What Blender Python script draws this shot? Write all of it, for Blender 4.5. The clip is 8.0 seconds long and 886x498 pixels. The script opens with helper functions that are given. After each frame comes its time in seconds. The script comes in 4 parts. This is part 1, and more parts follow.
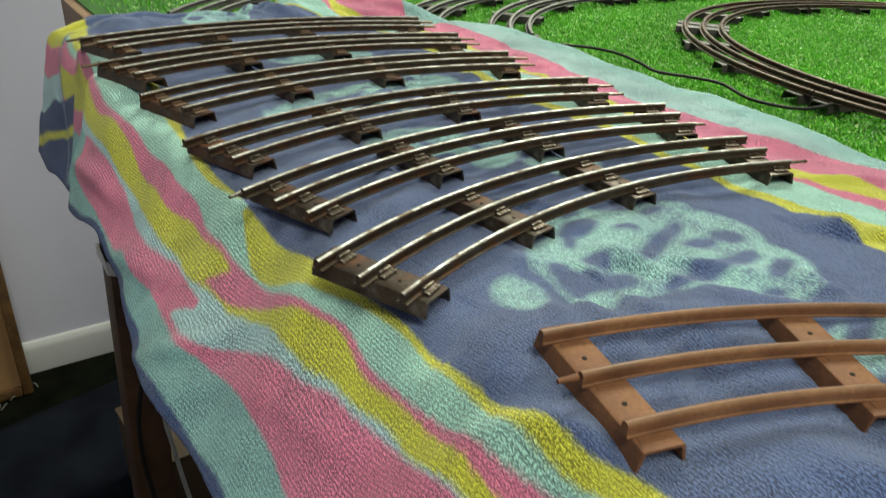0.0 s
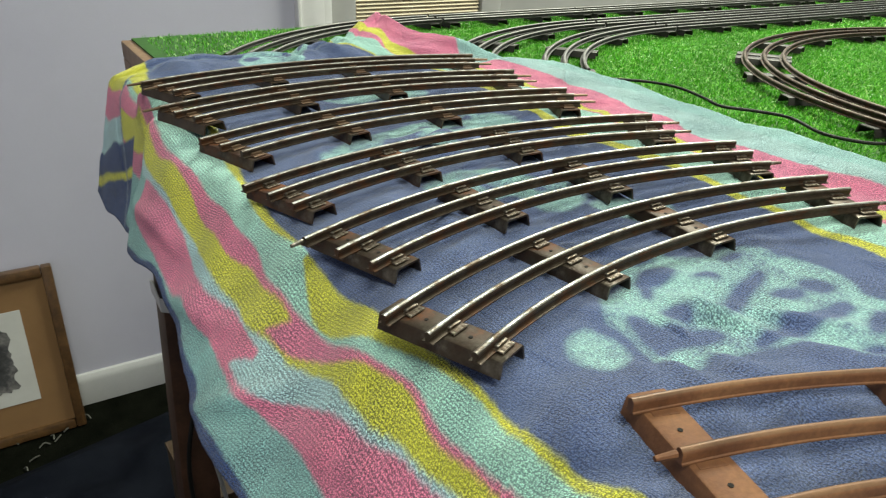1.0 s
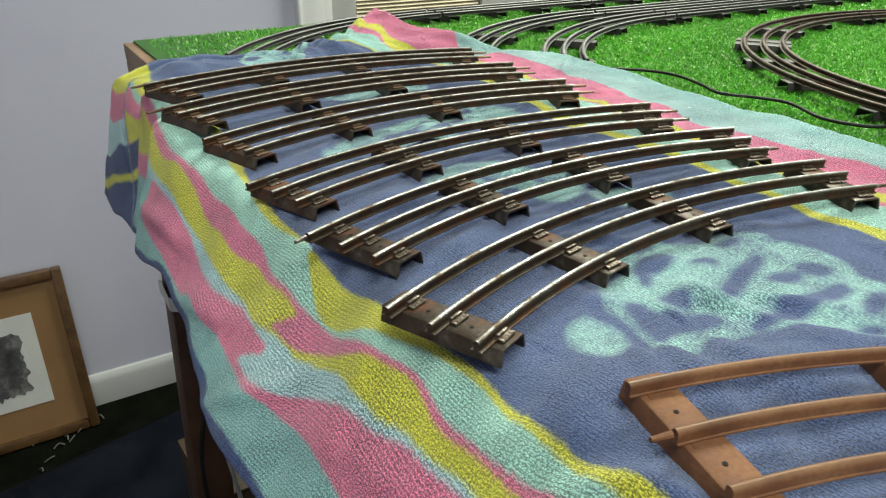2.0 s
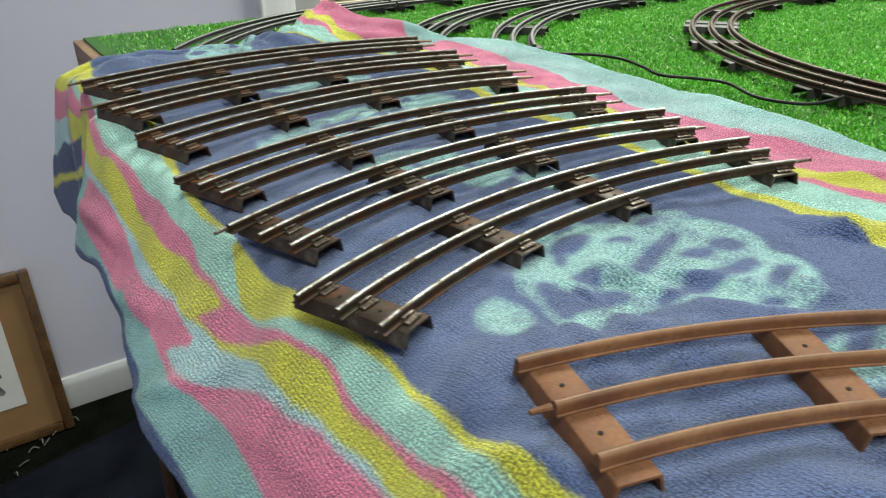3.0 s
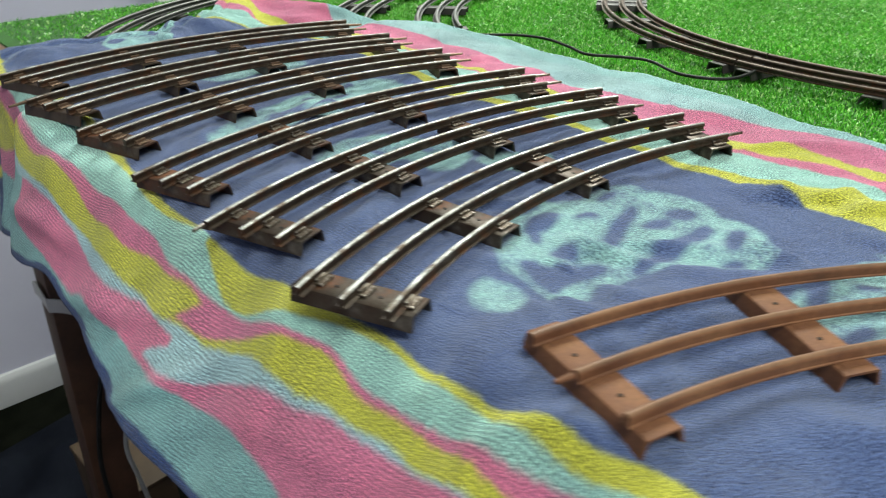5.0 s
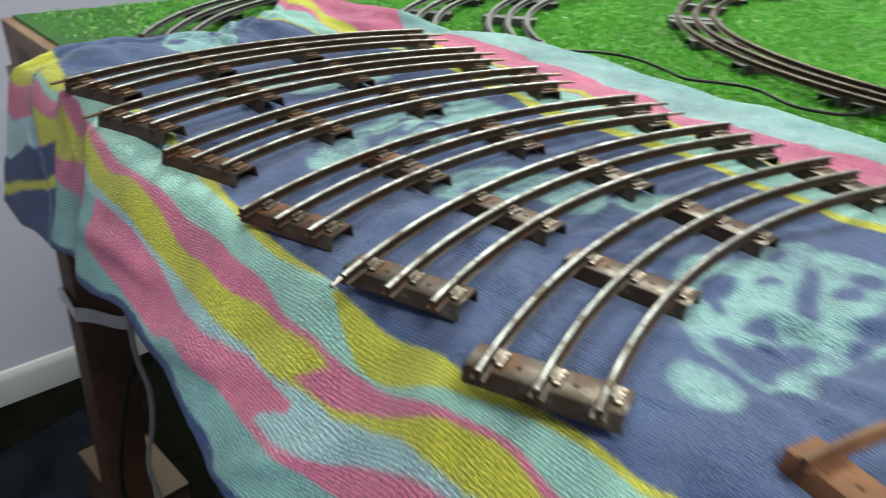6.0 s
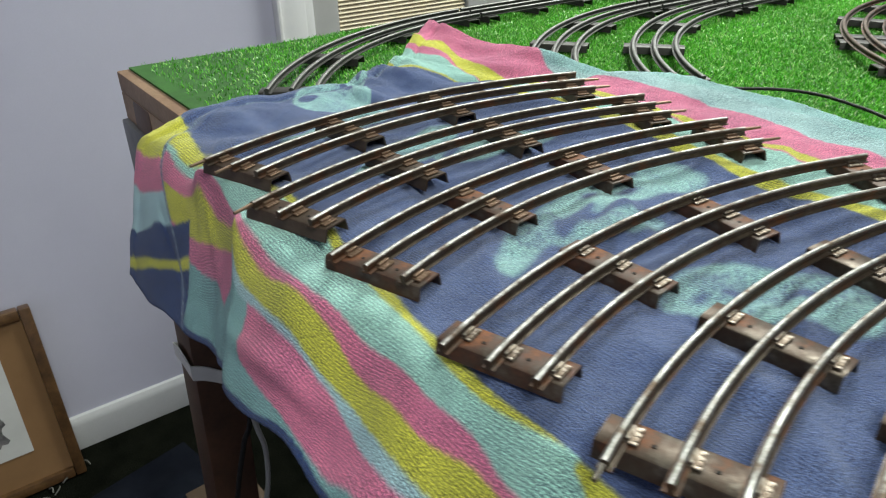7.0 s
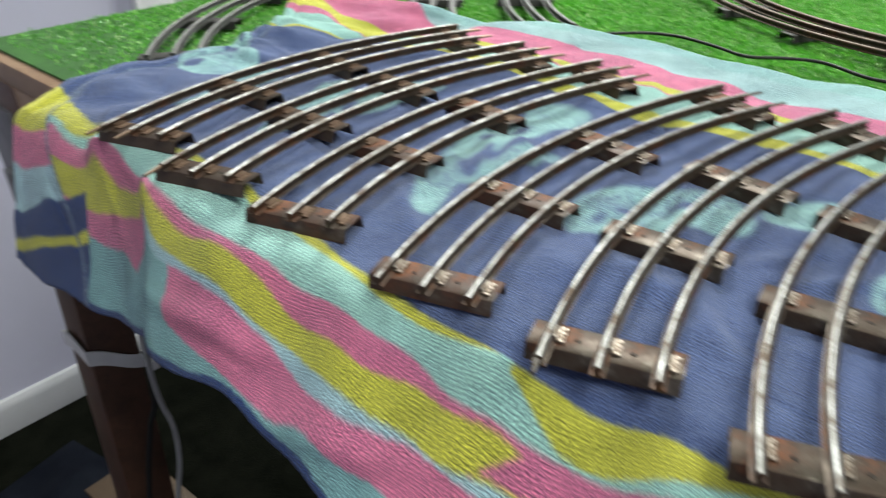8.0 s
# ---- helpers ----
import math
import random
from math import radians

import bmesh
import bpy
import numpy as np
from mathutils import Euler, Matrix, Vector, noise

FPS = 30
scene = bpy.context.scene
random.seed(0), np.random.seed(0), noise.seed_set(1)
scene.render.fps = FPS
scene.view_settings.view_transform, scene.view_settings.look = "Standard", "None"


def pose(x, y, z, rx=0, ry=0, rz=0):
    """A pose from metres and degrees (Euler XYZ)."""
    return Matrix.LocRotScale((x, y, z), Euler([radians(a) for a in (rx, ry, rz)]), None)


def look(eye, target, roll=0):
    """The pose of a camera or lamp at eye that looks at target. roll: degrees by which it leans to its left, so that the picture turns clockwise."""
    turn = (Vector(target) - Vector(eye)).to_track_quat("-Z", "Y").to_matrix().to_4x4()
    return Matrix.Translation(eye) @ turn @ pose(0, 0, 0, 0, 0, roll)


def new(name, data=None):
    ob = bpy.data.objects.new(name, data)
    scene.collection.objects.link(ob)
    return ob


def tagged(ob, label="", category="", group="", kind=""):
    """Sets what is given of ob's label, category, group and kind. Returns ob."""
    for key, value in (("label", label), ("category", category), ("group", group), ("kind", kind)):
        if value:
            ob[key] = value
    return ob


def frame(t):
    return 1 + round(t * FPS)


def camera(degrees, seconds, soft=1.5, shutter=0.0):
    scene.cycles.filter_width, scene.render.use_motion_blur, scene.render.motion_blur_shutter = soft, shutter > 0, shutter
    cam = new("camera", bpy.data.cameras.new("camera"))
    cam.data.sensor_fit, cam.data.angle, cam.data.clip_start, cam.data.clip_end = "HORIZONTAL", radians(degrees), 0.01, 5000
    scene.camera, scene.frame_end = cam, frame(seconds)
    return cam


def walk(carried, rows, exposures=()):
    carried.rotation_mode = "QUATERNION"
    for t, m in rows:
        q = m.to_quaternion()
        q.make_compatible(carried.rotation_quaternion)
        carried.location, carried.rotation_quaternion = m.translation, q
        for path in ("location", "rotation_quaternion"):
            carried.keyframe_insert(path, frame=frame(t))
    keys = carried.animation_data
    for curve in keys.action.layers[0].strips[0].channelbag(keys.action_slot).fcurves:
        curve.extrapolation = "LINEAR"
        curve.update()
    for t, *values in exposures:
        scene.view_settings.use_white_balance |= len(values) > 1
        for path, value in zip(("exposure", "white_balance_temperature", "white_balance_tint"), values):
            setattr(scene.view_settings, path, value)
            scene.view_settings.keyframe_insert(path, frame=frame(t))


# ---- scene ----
cam = camera(63.1, 8.0, soft=1.15, shutter=0.6)
PATH = [
    (0, (-0.167, -0.003, 1.051), (0.874, 1.433, 0.126), 3.6),
    (0.5, (-0.165, 0.006, 1.053), (0.848, 1.497, 0.186), 2.4),
    (1, (-0.167, 0.016, 1.052), (0.791, 1.548, 0.196), 1.8),
    (1.5, (-0.17, 0.015, 1.054), (0.759, 1.559, 0.188), 0.8),
    (3, (-0.146, -0.008, 1.053), (0.824, 1.495, 0.158), -1.0),
    (3.5, (-0.124, -0.023, 1.049), (0.827, 1.483, 0.139), 0.1),
    (4, (-0.103, -0.045, 1.046), (0.774, 1.489, 0.11), 2.6),
    (4.2, (-0.105, -0.048, 1.049), (0.772, 1.481, 0.104), 1.4),
    (5.3, (-0.206, 0.036, 1.062), (1.033, 1.29, 0.117), 0.0),
    (5.5, (-0.214, 0.053, 1.062), (1.042, 1.294, 0.123), 0.4),
    (5.7, (-0.211, 0.066, 1.06), (1.052, 1.303, 0.124), 1.8),
    (6, (-0.198, 0.089, 1.062), (0.986, 1.386, 0.104), 2.5),
    (6.5, (-0.179, 0.139, 1.06), (0.845, 1.586, 0.134), 0.6),
    (7, (-0.194, 0.189, 1.074), (0.838, 1.616, 0.125), -1.4),
    (7.2, (-0.2, 0.201, 1.072), (0.869, 1.597, 0.12), -1.1),
    (7.5, (-0.21, 0.204, 1.072), (0.903, 1.548, 0.096), -0.8),
    (8, (-0.222, 0.184, 1.073), (1.026, 1.355, 0.039), -1.0),
]
walk(cam, [(t, look(eye, target, roll)) for t, eye, target, roll in PATH], [(0, -0.18, 7400, 3), (1, 0.03, 7200, 4), (2, 0.03, 7000, 5), (4, 0.02, 6650, 7), (6, 0.01, 6600, 7), (7.3, 0.0, 6550, 10), (8, 0.17, 6500, 12)])

# ---- light ----
TOP = 0.905          # table top
world = bpy.data.worlds.new("room_air")
world.use_nodes = True
world.node_tree.nodes["Background"].inputs[0].default_value = (0.75, 0.82, 1.0, 1)
world.node_tree.nodes["Background"].inputs[1].default_value = 0.025
scene.world = world


def area_lamp(name, eye, target, size_x, size_y, power, color):
    data = bpy.data.lights.new(name, "AREA")
    data.shape, data.size, data.size_y, data.energy, data.color = "RECTANGLE", size_x, size_y, power, color
    ob = new(name, data)
    ob.matrix_world = look(eye, target)
    return ob


area_lamp("ceiling_lamp_far", (1.45, 1.15, 2.4), (1.45, 1.15, 0), 0.5, 0.9, 76, (0.95, 1.0, 0.92))
area_lamp("ceiling_lamp_near", (-0.2, -0.8, 2.4), (-0.2, -0.8, 0), 0.6, 1.2, 38, (0.95, 1.0, 0.92))
scene.view_settings.exposure = 0.0

# ---- materials ----


def material(name):
    m = bpy.data.materials.new(name)
    m.use_nodes = True
    nt = m.node_tree
    b = nt.nodes["Principled BSDF"]
    return m, nt, b


def link(nt, a, b):
    nt.links.new(a, b)


def tex(nt, kind, scale, detail=4, rough=0.6, vec=None):
    n = nt.nodes.new("ShaderNodeTexNoise" if kind == "noise" else "ShaderNodeTexVoronoi")
    n.inputs["Scale"].default_value = scale
    if kind == "noise":
        n.inputs["Detail"].default_value = detail
        n.inputs["Roughness"].default_value = rough
    if vec is None:
        c = nt.nodes.new("ShaderNodeTexCoord")
        vec = c.outputs["Object"]
    link(nt, vec, n.inputs["Vector"])
    return n


def ramp(nt, fac, stops):
    r = nt.nodes.new("ShaderNodeValToRGB")
    e = r.color_ramp.elements
    while len(e) < len(stops):
        e.new(0.5)
    for i, (p, c) in enumerate(stops):
        e[i].position, e[i].color = p, (*c, 1)
    link(nt, fac, r.inputs[0])
    return r


def bump(nt, b, height, strength, distance):
    n = nt.nodes.new("ShaderNodeBump")
    n.inputs["Strength"].default_value, n.inputs["Distance"].default_value = strength, distance
    link(nt, height, n.inputs["Height"])
    link(nt, n.outputs[0], b.inputs["Normal"])
    return n


def mottled(name, stops, scale, rough, metal=0.0, fine=0.0, fine_scale=400, bump_d=0.0, rough2=None, spec=0.5):
    """A surface whose colour runs over stops with a coarse noise, with fine grain and relief."""
    m, nt, b = material(name)
    n = tex(nt, "noise", scale, 6, 0.65)
    r = ramp(nt, n.outputs[0], stops)
    g = tex(nt, "noise", fine_scale, 3, 0.7)
    out = r.outputs[0]
    if fine:
        k = ramp(nt, g.outputs[0], [(0.25, (1 - fine,) * 3), (0.75, (1 + 0.0 * fine,) * 3)])
        mx = nt.nodes.new("ShaderNodeMix")
        mx.data_type, mx.blend_type = "RGBA", "MULTIPLY"
        mx.inputs[0].default_value = 1.0
        link(nt, out, mx.inputs[6]), link(nt, k.outputs[0], mx.inputs[7])
        out = mx.outputs[2]
    link(nt, out, b.inputs["Base Color"])
    b.inputs["Metallic"].default_value = metal
    b.inputs["Specular IOR Level"].default_value = spec
    if rough2 is None:
        b.inputs["Roughness"].default_value = rough
    else:
        rr = ramp(nt, n.outputs[0], [(0.3, (rough,) * 3), (0.7, (rough2,) * 3)])
        link(nt, rr.outputs[0], b.inputs["Roughness"])
    if bump_d:
        bump(nt, b, g.outputs[0], 0.6, bump_d)
    return m


M_WALL = mottled("wall_paint", [(0.3, (0.53, 0.525, 0.65)), (0.7, (0.58, 0.575, 0.70))], 3, 0.7, fine=0.04, fine_scale=300, bump_d=0.0004)
M_CEIL = mottled("ceiling_paint", [(0.3, (0.74, 0.74, 0.73)), (0.7, (0.8, 0.8, 0.79))], 2, 0.9)
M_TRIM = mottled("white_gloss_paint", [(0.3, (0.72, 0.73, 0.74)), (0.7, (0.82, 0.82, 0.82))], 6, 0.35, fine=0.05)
# skirting white, its colour darkened to stand for dim light near the floor
M_SKIRT = mottled("shaded_white_paint", [(0.3, (0.42, 0.43, 0.45)), (0.7, (0.50, 0.50, 0.52))], 6, 0.45, fine=0.08)
M_GREY = mottled("grey_paint", [(0.3, (0.36, 0.36, 0.36)), (0.7, (0.44, 0.44, 0.43))], 6, 0.55)
M_BEIGE = mottled("beige_slats", [(0.3, (0.55, 0.48, 0.34)), (0.7, (0.66, 0.58, 0.42))], 12, 0.5)
M_CARPET = mottled("black_carpet", [(0.3, (0.0035, 0.0042, 0.0032)), (0.7, (0.010, 0.011, 0.008))], 14, 0.95, fine=0.6, fine_scale=260, bump_d=0.004, spec=0.0)
M_WOOD = mottled("brown_board", [(0.3, (0.26, 0.15, 0.085)), (0.7, (0.42, 0.27, 0.16))], 18, 0.6, fine=0.35, fine_scale=220, bump_d=0.0005)
M_LEG = mottled("dark_brown_wood", [(0.3, (0.045, 0.021, 0.012)), (0.7, (0.10, 0.047, 0.028))], 16, 0.5, fine=0.3, fine_scale=180, bump_d=0.0004)
M_CRATE = mottled("raw_pine", [(0.3, (0.048, 0.028, 0.013)), (0.7, (0.078, 0.046, 0.022))], 14, 0.65, fine=0.25)
M_GOLD = mottled("gilt_wood", [(0.3, (0.045, 0.021, 0.009)), (0.7, (0.14, 0.072, 0.028))], 40, 0.38, fine=0.3)
M_MOUNT = mottled("tan_mount_board", [(0.3, (0.19, 0.10, 0.040)), (0.7, (0.23, 0.125, 0.052))], 9, 0.8, fine=0.06)
M_PAPER = mottled("white_paper", [(0.3, (0.46, 0.46, 0.45)), (0.7, (0.54, 0.54, 0.53))], 12, 0.8)
M_INK = mottled("grey_ink_wash", [(0.35, (0.012, 0.012, 0.013)), (0.5, (0.05, 0.05, 0.055)), (0.68, (0.22, 0.21, 0.21))], 22, 0.7)
M_BLACK = mottled("black_rubber", [(0.3, (0.006, 0.006, 0.006)), (0.7, (0.014, 0.014, 0.014))], 30, 0.6, spec=0.25)
M_STRAP = mottled("white_plastic", [(0.3, (0.6, 0.6, 0.6)), (0.7, (0.72, 0.72, 0.72))], 30, 0.4)
M_CORD = mottled("grey_cord", [(0.3, (0.22, 0.22, 0.22)), (0.7, (0.32, 0.32, 0.31))], 30, 0.5)
M_BRACKET = mottled("dull_grey_metal", [(0.3, (0.10, 0.10, 0.11)), (0.7, (0.2, 0.2, 0.2))], 30, 0.45, metal=0.7)
M_CLOTH = mottled("dark_blue_cloth", [(0.3, (0.003, 0.004, 0.008)), (0.7, (0.009, 0.011, 0.017))], 10, 0.9, spec=0.05, fine=0.4)
M_SCRAP = mottled("pale_scrap", [(0.3, (0.05, 0.05, 0.045)), (0.7, (0.10, 0.10, 0.09))], 30, 0.6)
M_HOLE = mottled("hole_shade", [(0.3, (0.004, 0.004, 0.004)), (0.7, (0.008, 0.007, 0.006))], 30, 0.9)

M_STEEL = mottled("bright_rail_steel", [(0.36, (0.56, 0.555, 0.54)), (0.52, (0.39, 0.38, 0.36)), (0.66, (0.19, 0.14, 0.105))], 120, 0.30, metal=0.95, fine=0.5, fine_scale=900, rough2=0.6, bump_d=0.0003)
M_BROWNRAIL = mottled("browned_rail_steel", [(0.36, (0.48, 0.475, 0.465)), (0.5, (0.33, 0.315, 0.30)), (0.66, (0.14, 0.10, 0.078))], 100, 0.36, metal=0.95, fine=0.45, fine_scale=900, rough2=0.6, bump_d=0.0003)
M_WEB = mottled("dark_rail_web", [(0.36, (0.115, 0.088, 0.066)), (0.52, (0.07, 0.049, 0.036)), (0.66, (0.12, 0.052, 0.026))], 70, 0.40, metal=0.6, fine=0.4, fine_scale=700, rough2=0.6)
M_LAYWEB = mottled("grey_rail_web", [(0.3, (0.06, 0.06, 0.058)), (0.7, (0.035, 0.033, 0.03))], 60, 0.5, metal=0.4)
M_TIE = mottled("brown_tie_steel", [(0.3, (0.085, 0.058, 0.040)), (0.55, (0.060, 0.038, 0.026)), (0.75, (0.065, 0.028, 0.016))], 70, 0.32, metal=0.4, fine=0.25, fine_scale=500, rough2=0.6)
M_TIEWORN = mottled("worn_tie_steel", [(0.36, (0.15, 0.128, 0.104)), (0.46, (0.072, 0.053, 0.039)), (0.58, (0.058, 0.034, 0.022)), (0.68, (0.15, 0.058, 0.026))], 60, 0.26, metal=0.65, fine=0.35, fine_scale=600, rough2=0.65, bump_d=0.0002)
M_TIERUST = mottled("rusty_tie_steel", [(0.36, (0.10, 0.078, 0.06)), (0.46, (0.06, 0.034, 0.022)), (0.56, (0.09, 0.036, 0.019)), (0.68, (0.23, 0.085, 0.033))], 65, 0.36, metal=0.35, fine=0.4, fine_scale=600, rough2=0.75, bump_d=0.0002)
M_CLIP = mottled("bright_clip_tin", [(0.36, (0.46, 0.43, 0.39)), (0.5, (0.24, 0.20, 0.165)), (0.64, (0.10, 0.066, 0.044))], 260, 0.28, metal=0.9, fine=0.4, fine_scale=900, rough2=0.5, bump_d=0.0003)
M_CLIPRUST = mottled("rusty_clip", [(0.3, (0.26, 0.18, 0.125)), (0.7, (0.12, 0.06, 0.035))], 120, 0.45, metal=0.7, fine=0.2)
M_RUST = mottled("orange_rust", [(0.3, (0.13, 0.052, 0.025)), (0.5, (0.21, 0.085, 0.038)), (0.72, (0.31, 0.145, 0.068))], 45, 0.62, metal=0.15, fine=0.35, fine_scale=600, rough2=0.8, bump_d=0.00025)
M_RUSTTOP = mottled("worn_rust_rail", [(0.3, (0.13, 0.065, 0.036)), (0.5, (0.20, 0.10, 0.053)), (0.72, (0.28, 0.145, 0.075))], 45, 0.42, metal=0.35, fine=0.3, fine_scale=600, rough2=0.65, bump_d=0.0002)
M_LAYRAIL = mottled("grey_layout_rail", [(0.3, (0.21, 0.21, 0.205)), (0.7, (0.14, 0.135, 0.13))], 40, 0.48, metal=0.8, fine=0.2, rough2=0.65)
M_LAYTIE = mottled("black_layout_tie", [(0.3, (0.018, 0.017, 0.016)), (0.7, (0.045, 0.04, 0.036))], 40, 0.5, metal=0.2)
M_LOOPRAIL = mottled("brown_loop_rail", [(0.3, (0.12, 0.092, 0.075)), (0.7, (0.07, 0.046, 0.035))], 40, 0.5, metal=0.75, fine=0.2, rough2=0.65)

# ---- mesh helpers ----


def part(name, bm, mat, parent=None, label="", smooth=True):
    me = bpy.data.meshes.new(name)
    bm.to_mesh(me)
    bm.free()
    me.materials.append(mat)
    if smooth:
        me.shade_smooth()
        me.set_sharp_from_angle(angle=radians(35))
    ob = new(name, me)
    if parent is not None:
        ob.parent = parent
    if label:
        ob["label"] = label
    return ob


def put(name, me, mat, parent):
    """One more object on a mesh that is there already."""
    ob = new(name, me)
    ob.parent = parent
    return ob


def box(bm, x0, x1, y0, y1, z0, z1, bevel=0.0, seg=2, m=None):
    r = bmesh.ops.create_cube(bm, size=1)
    v = r["verts"]
    bmesh.ops.scale(bm, vec=(x1 - x0, y1 - y0, z1 - z0), verts=v)
    bmesh.ops.translate(bm, vec=((x0 + x1) / 2, (y0 + y1) / 2, (z0 + z1) / 2), verts=v)
    if bevel:
        e = list({e for q in v for e in q.link_edges})
        g = bmesh.ops.bevel(bm, geom=e, offset=bevel, segments=seg, affect="EDGES", profile=0.6)
        v = list({q for f in g["faces"] for q in f.verts} | {q for q in v if q.is_valid})
    if m is not None:
        bmesh.ops.transform(bm, matrix=m, verts=v)
    return v


def boxed(name, dims, mat, parent=None, bevel=0.003, label=""):
    bm = bmesh.new()
    box(bm, *dims, bevel=bevel)
    return part(name, bm, mat, parent, label)


def sweep(bm, frames, profile, caps=True):
    """A closed profile of (side, up) points along frames of (place, side, up)."""
    rings = [[bm.verts.new(p + s * a + u * b) for a, b in profile] for p, s, u in frames]
    n = len(profile)
    for r0, r1 in zip(rings, rings[1:]):
        for i in range(n):
            bm.faces.new((r0[i], r0[(i + 1) % n], r1[(i + 1) % n], r1[i]))
    if caps:
        bm.faces.new(rings[0][::-1])
        bm.faces.new(rings[-1])
    bmesh.ops.recalc_face_normals(bm, faces=bm.faces)


def tube(name, points, radius, mat, parent=None, label="", sides=8):
    """A round cord through points, smoothed."""
    pts = [Vector(p) for p in points]
    fine = []
    for i in range(len(pts) - 1):
        p0, p1, p2, p3 = pts[max(i - 1, 0)], pts[i], pts[i + 1], pts[min(i + 2, len(pts) - 1)]
        for k in range(8):
            t = k / 8
            fine.append(0.5 * ((2 * p1) + (p2 - p0) * t + (2 * p0 - 5 * p1 + 4 * p2 - p3) * t * t + (3 * p1 - p0 - 3 * p2 + p3) * t ** 3))
    fine.append(pts[-1])
    frames = []
    side = None
    for i, p in enumerate(fine):
        d = (fine[min(i + 1, len(fine) - 1)] - fine[max(i - 1, 0)]).normalized()
        ref = side if side is not None else (Vector((0, 0, 1)) if abs(d.z) < 0.9 else Vector((1, 0, 0))).cross(d)
        side = (ref - d * ref.dot(d)).normalized()
        frames.append((p, side, d.cross(side)))
    bm = bmesh.new()
    sweep(bm, frames, [(radius * math.cos(2 * math.pi * i / sides), radius * math.sin(2 * math.pi * i / sides)) for i in range(sides)])
    return part(name, bm, mat, parent, label)


def thing(name, m, label, category, group=""):
    ob = new(name)
    ob.matrix_world = m
    return tagged(ob, label, category, group)


# ---- the room ----
X0, X1, Y0, Y1, H = -1.7, 3.2, -2.2, 1.58, 2.45
tagged(boxed("floor", (X0, X1, Y0, Y1 + 0.9, -0.1, 0), M_CARPET, bevel=0), "black short-pile carpet floor", "floor", kind="structure")
tagged(boxed("ceiling", (X0, X1, Y0, Y1 + 0.9, H, H + 0.1), M_CEIL, bevel=0), "white painted ceiling", "ceiling", kind="structure")
DOOR0, DOOR1 = 0.475, 2.0      # opening in the far wall
tagged(boxed("wall_north", (X0, DOOR0, Y1, Y1 + 0.12, 0, H), M_WALL, bevel=0), "pale blue-grey painted wall behind the table", "wall", kind="structure")
tagged(boxed("wall_north_return", (DOOR1, X1, Y1, Y1 + 0.12, 0, H), M_WALL, bevel=0), "pale blue-grey painted wall", "wall", kind="structure")
tagged(boxed("wall_lintel", (DOOR0, DOOR1, Y1, Y1 + 0.12, 2.1, H), M_WALL, bevel=0), "pale blue-grey painted wall over the opening", "wall", kind="structure")
tagged(boxed("wall_south", (X0, X1, Y0 - 0.12, Y0, 0, H), M_WALL, bevel=0), "pale painted wall", "wall", kind="structure")
tagged(boxed("wall_west", (X0 - 0.12, X0, Y0, Y1, 0, H), M_WALL, bevel=0), "pale painted wall", "wall", kind="structure")
tagged(boxed("wall_east", (X1, X1 + 0.12, Y0, Y1, 0, H), M_WALL, bevel=0), "pale painted wall", "wall", kind="structure")
tagged(boxed("closet_back", (DOOR0 - 0.12, DOOR1 + 0.12, Y1 + 0.6, Y1 + 0.7, 0, H), M_GREY, bevel=0), "grey back wall of the alcove", "wall", kind="structure")
tagged(boxed("closet_side", (DOOR0 - 0.12, DOOR0 - 0.02, Y1 + 0.12, Y1 + 0.6, 0, H), M_GREY, bevel=0), "grey side wall of the alcove", "wall", kind="structure")


def baseboard(name, x0, x1):
    bm = bmesh.new()
    prof = [(0, 0), (0.014, 0), (0.014, 0.058), (0.011, 0.068), (0.006, 0.075), (0, 0.077)]
    frames = [(Vector((x, Y1, 0.001)), Vector((0, -1, 0)), Vector((0, 0, 1))) for x in (x0, x1)]
    sweep(bm, frames, prof)
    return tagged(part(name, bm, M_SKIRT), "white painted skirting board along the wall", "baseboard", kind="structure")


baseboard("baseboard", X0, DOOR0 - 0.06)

casing = thing("door_casing", pose(DOOR0, Y1, 0), "white painted wooden casing round the opening", "trim")
casing["kind"] = "structure"
boxed("side_board", (-0.055, 0.0, -0.018, 0.0, 0, 2.15), M_TRIM, casing)
boxed("edge_bead", (-0.064, -0.0552, -0.024, 0.0, 0, 2.15), M_TRIM, casing)
boxed("jamb", (0.0, 0.02, -0.012, 0.118, 0, 2.1), M_TRIM, casing)
boxed("head_board", (0.001, DOOR1 - DOOR0, -0.018, 0.0, 2.09, 2.15), M_TRIM, casing)

# slatted beige shutter in the alcove
shutter = thing("slatted_shutter", pose(0.565, Y1 + 0.005, 0.0), "beige slatted shutter in a grey frame", "shutter")
boxed("stile", (-0.066, -0.004, 0.0, 0.03, 0.001, 2.05), M_GREY, shutter, label="grey upright stile")
boxed("stile", (0.342, 0.40, 0.0, 0.03, 0.001, 2.05), M_GREY, shutter, label="grey upright stile")
boxed("rail", (-0.0035, 0.3415, 0.0, 0.03, 0.001, 0.55), M_GREY, shutter)
boxed("rail", (-0.0035, 0.3415, 0.0, 0.03, 1.2, 2.05), M_GREY, shutter)
bm = bmesh.new()
box(bm, 0.0, 0.338, -0.005, 0.005, -0.0014, 0.0014, bevel=0.0008, seg=1, m=pose(0, 0, 0, 40))
slat = part("slat", bm, M_BEIGE, shutter)
slat.matrix_local = pose(0, 0.012, 0.562)
for i in range(1, 74):
    s = put("slat", slat.data, M_BEIGE, shutter)
    s.matrix_local = pose(random.uniform(-0.0006, 0.0006), 0.012, 0.562 + i * 0.0086, random.uniform(-2, 2))
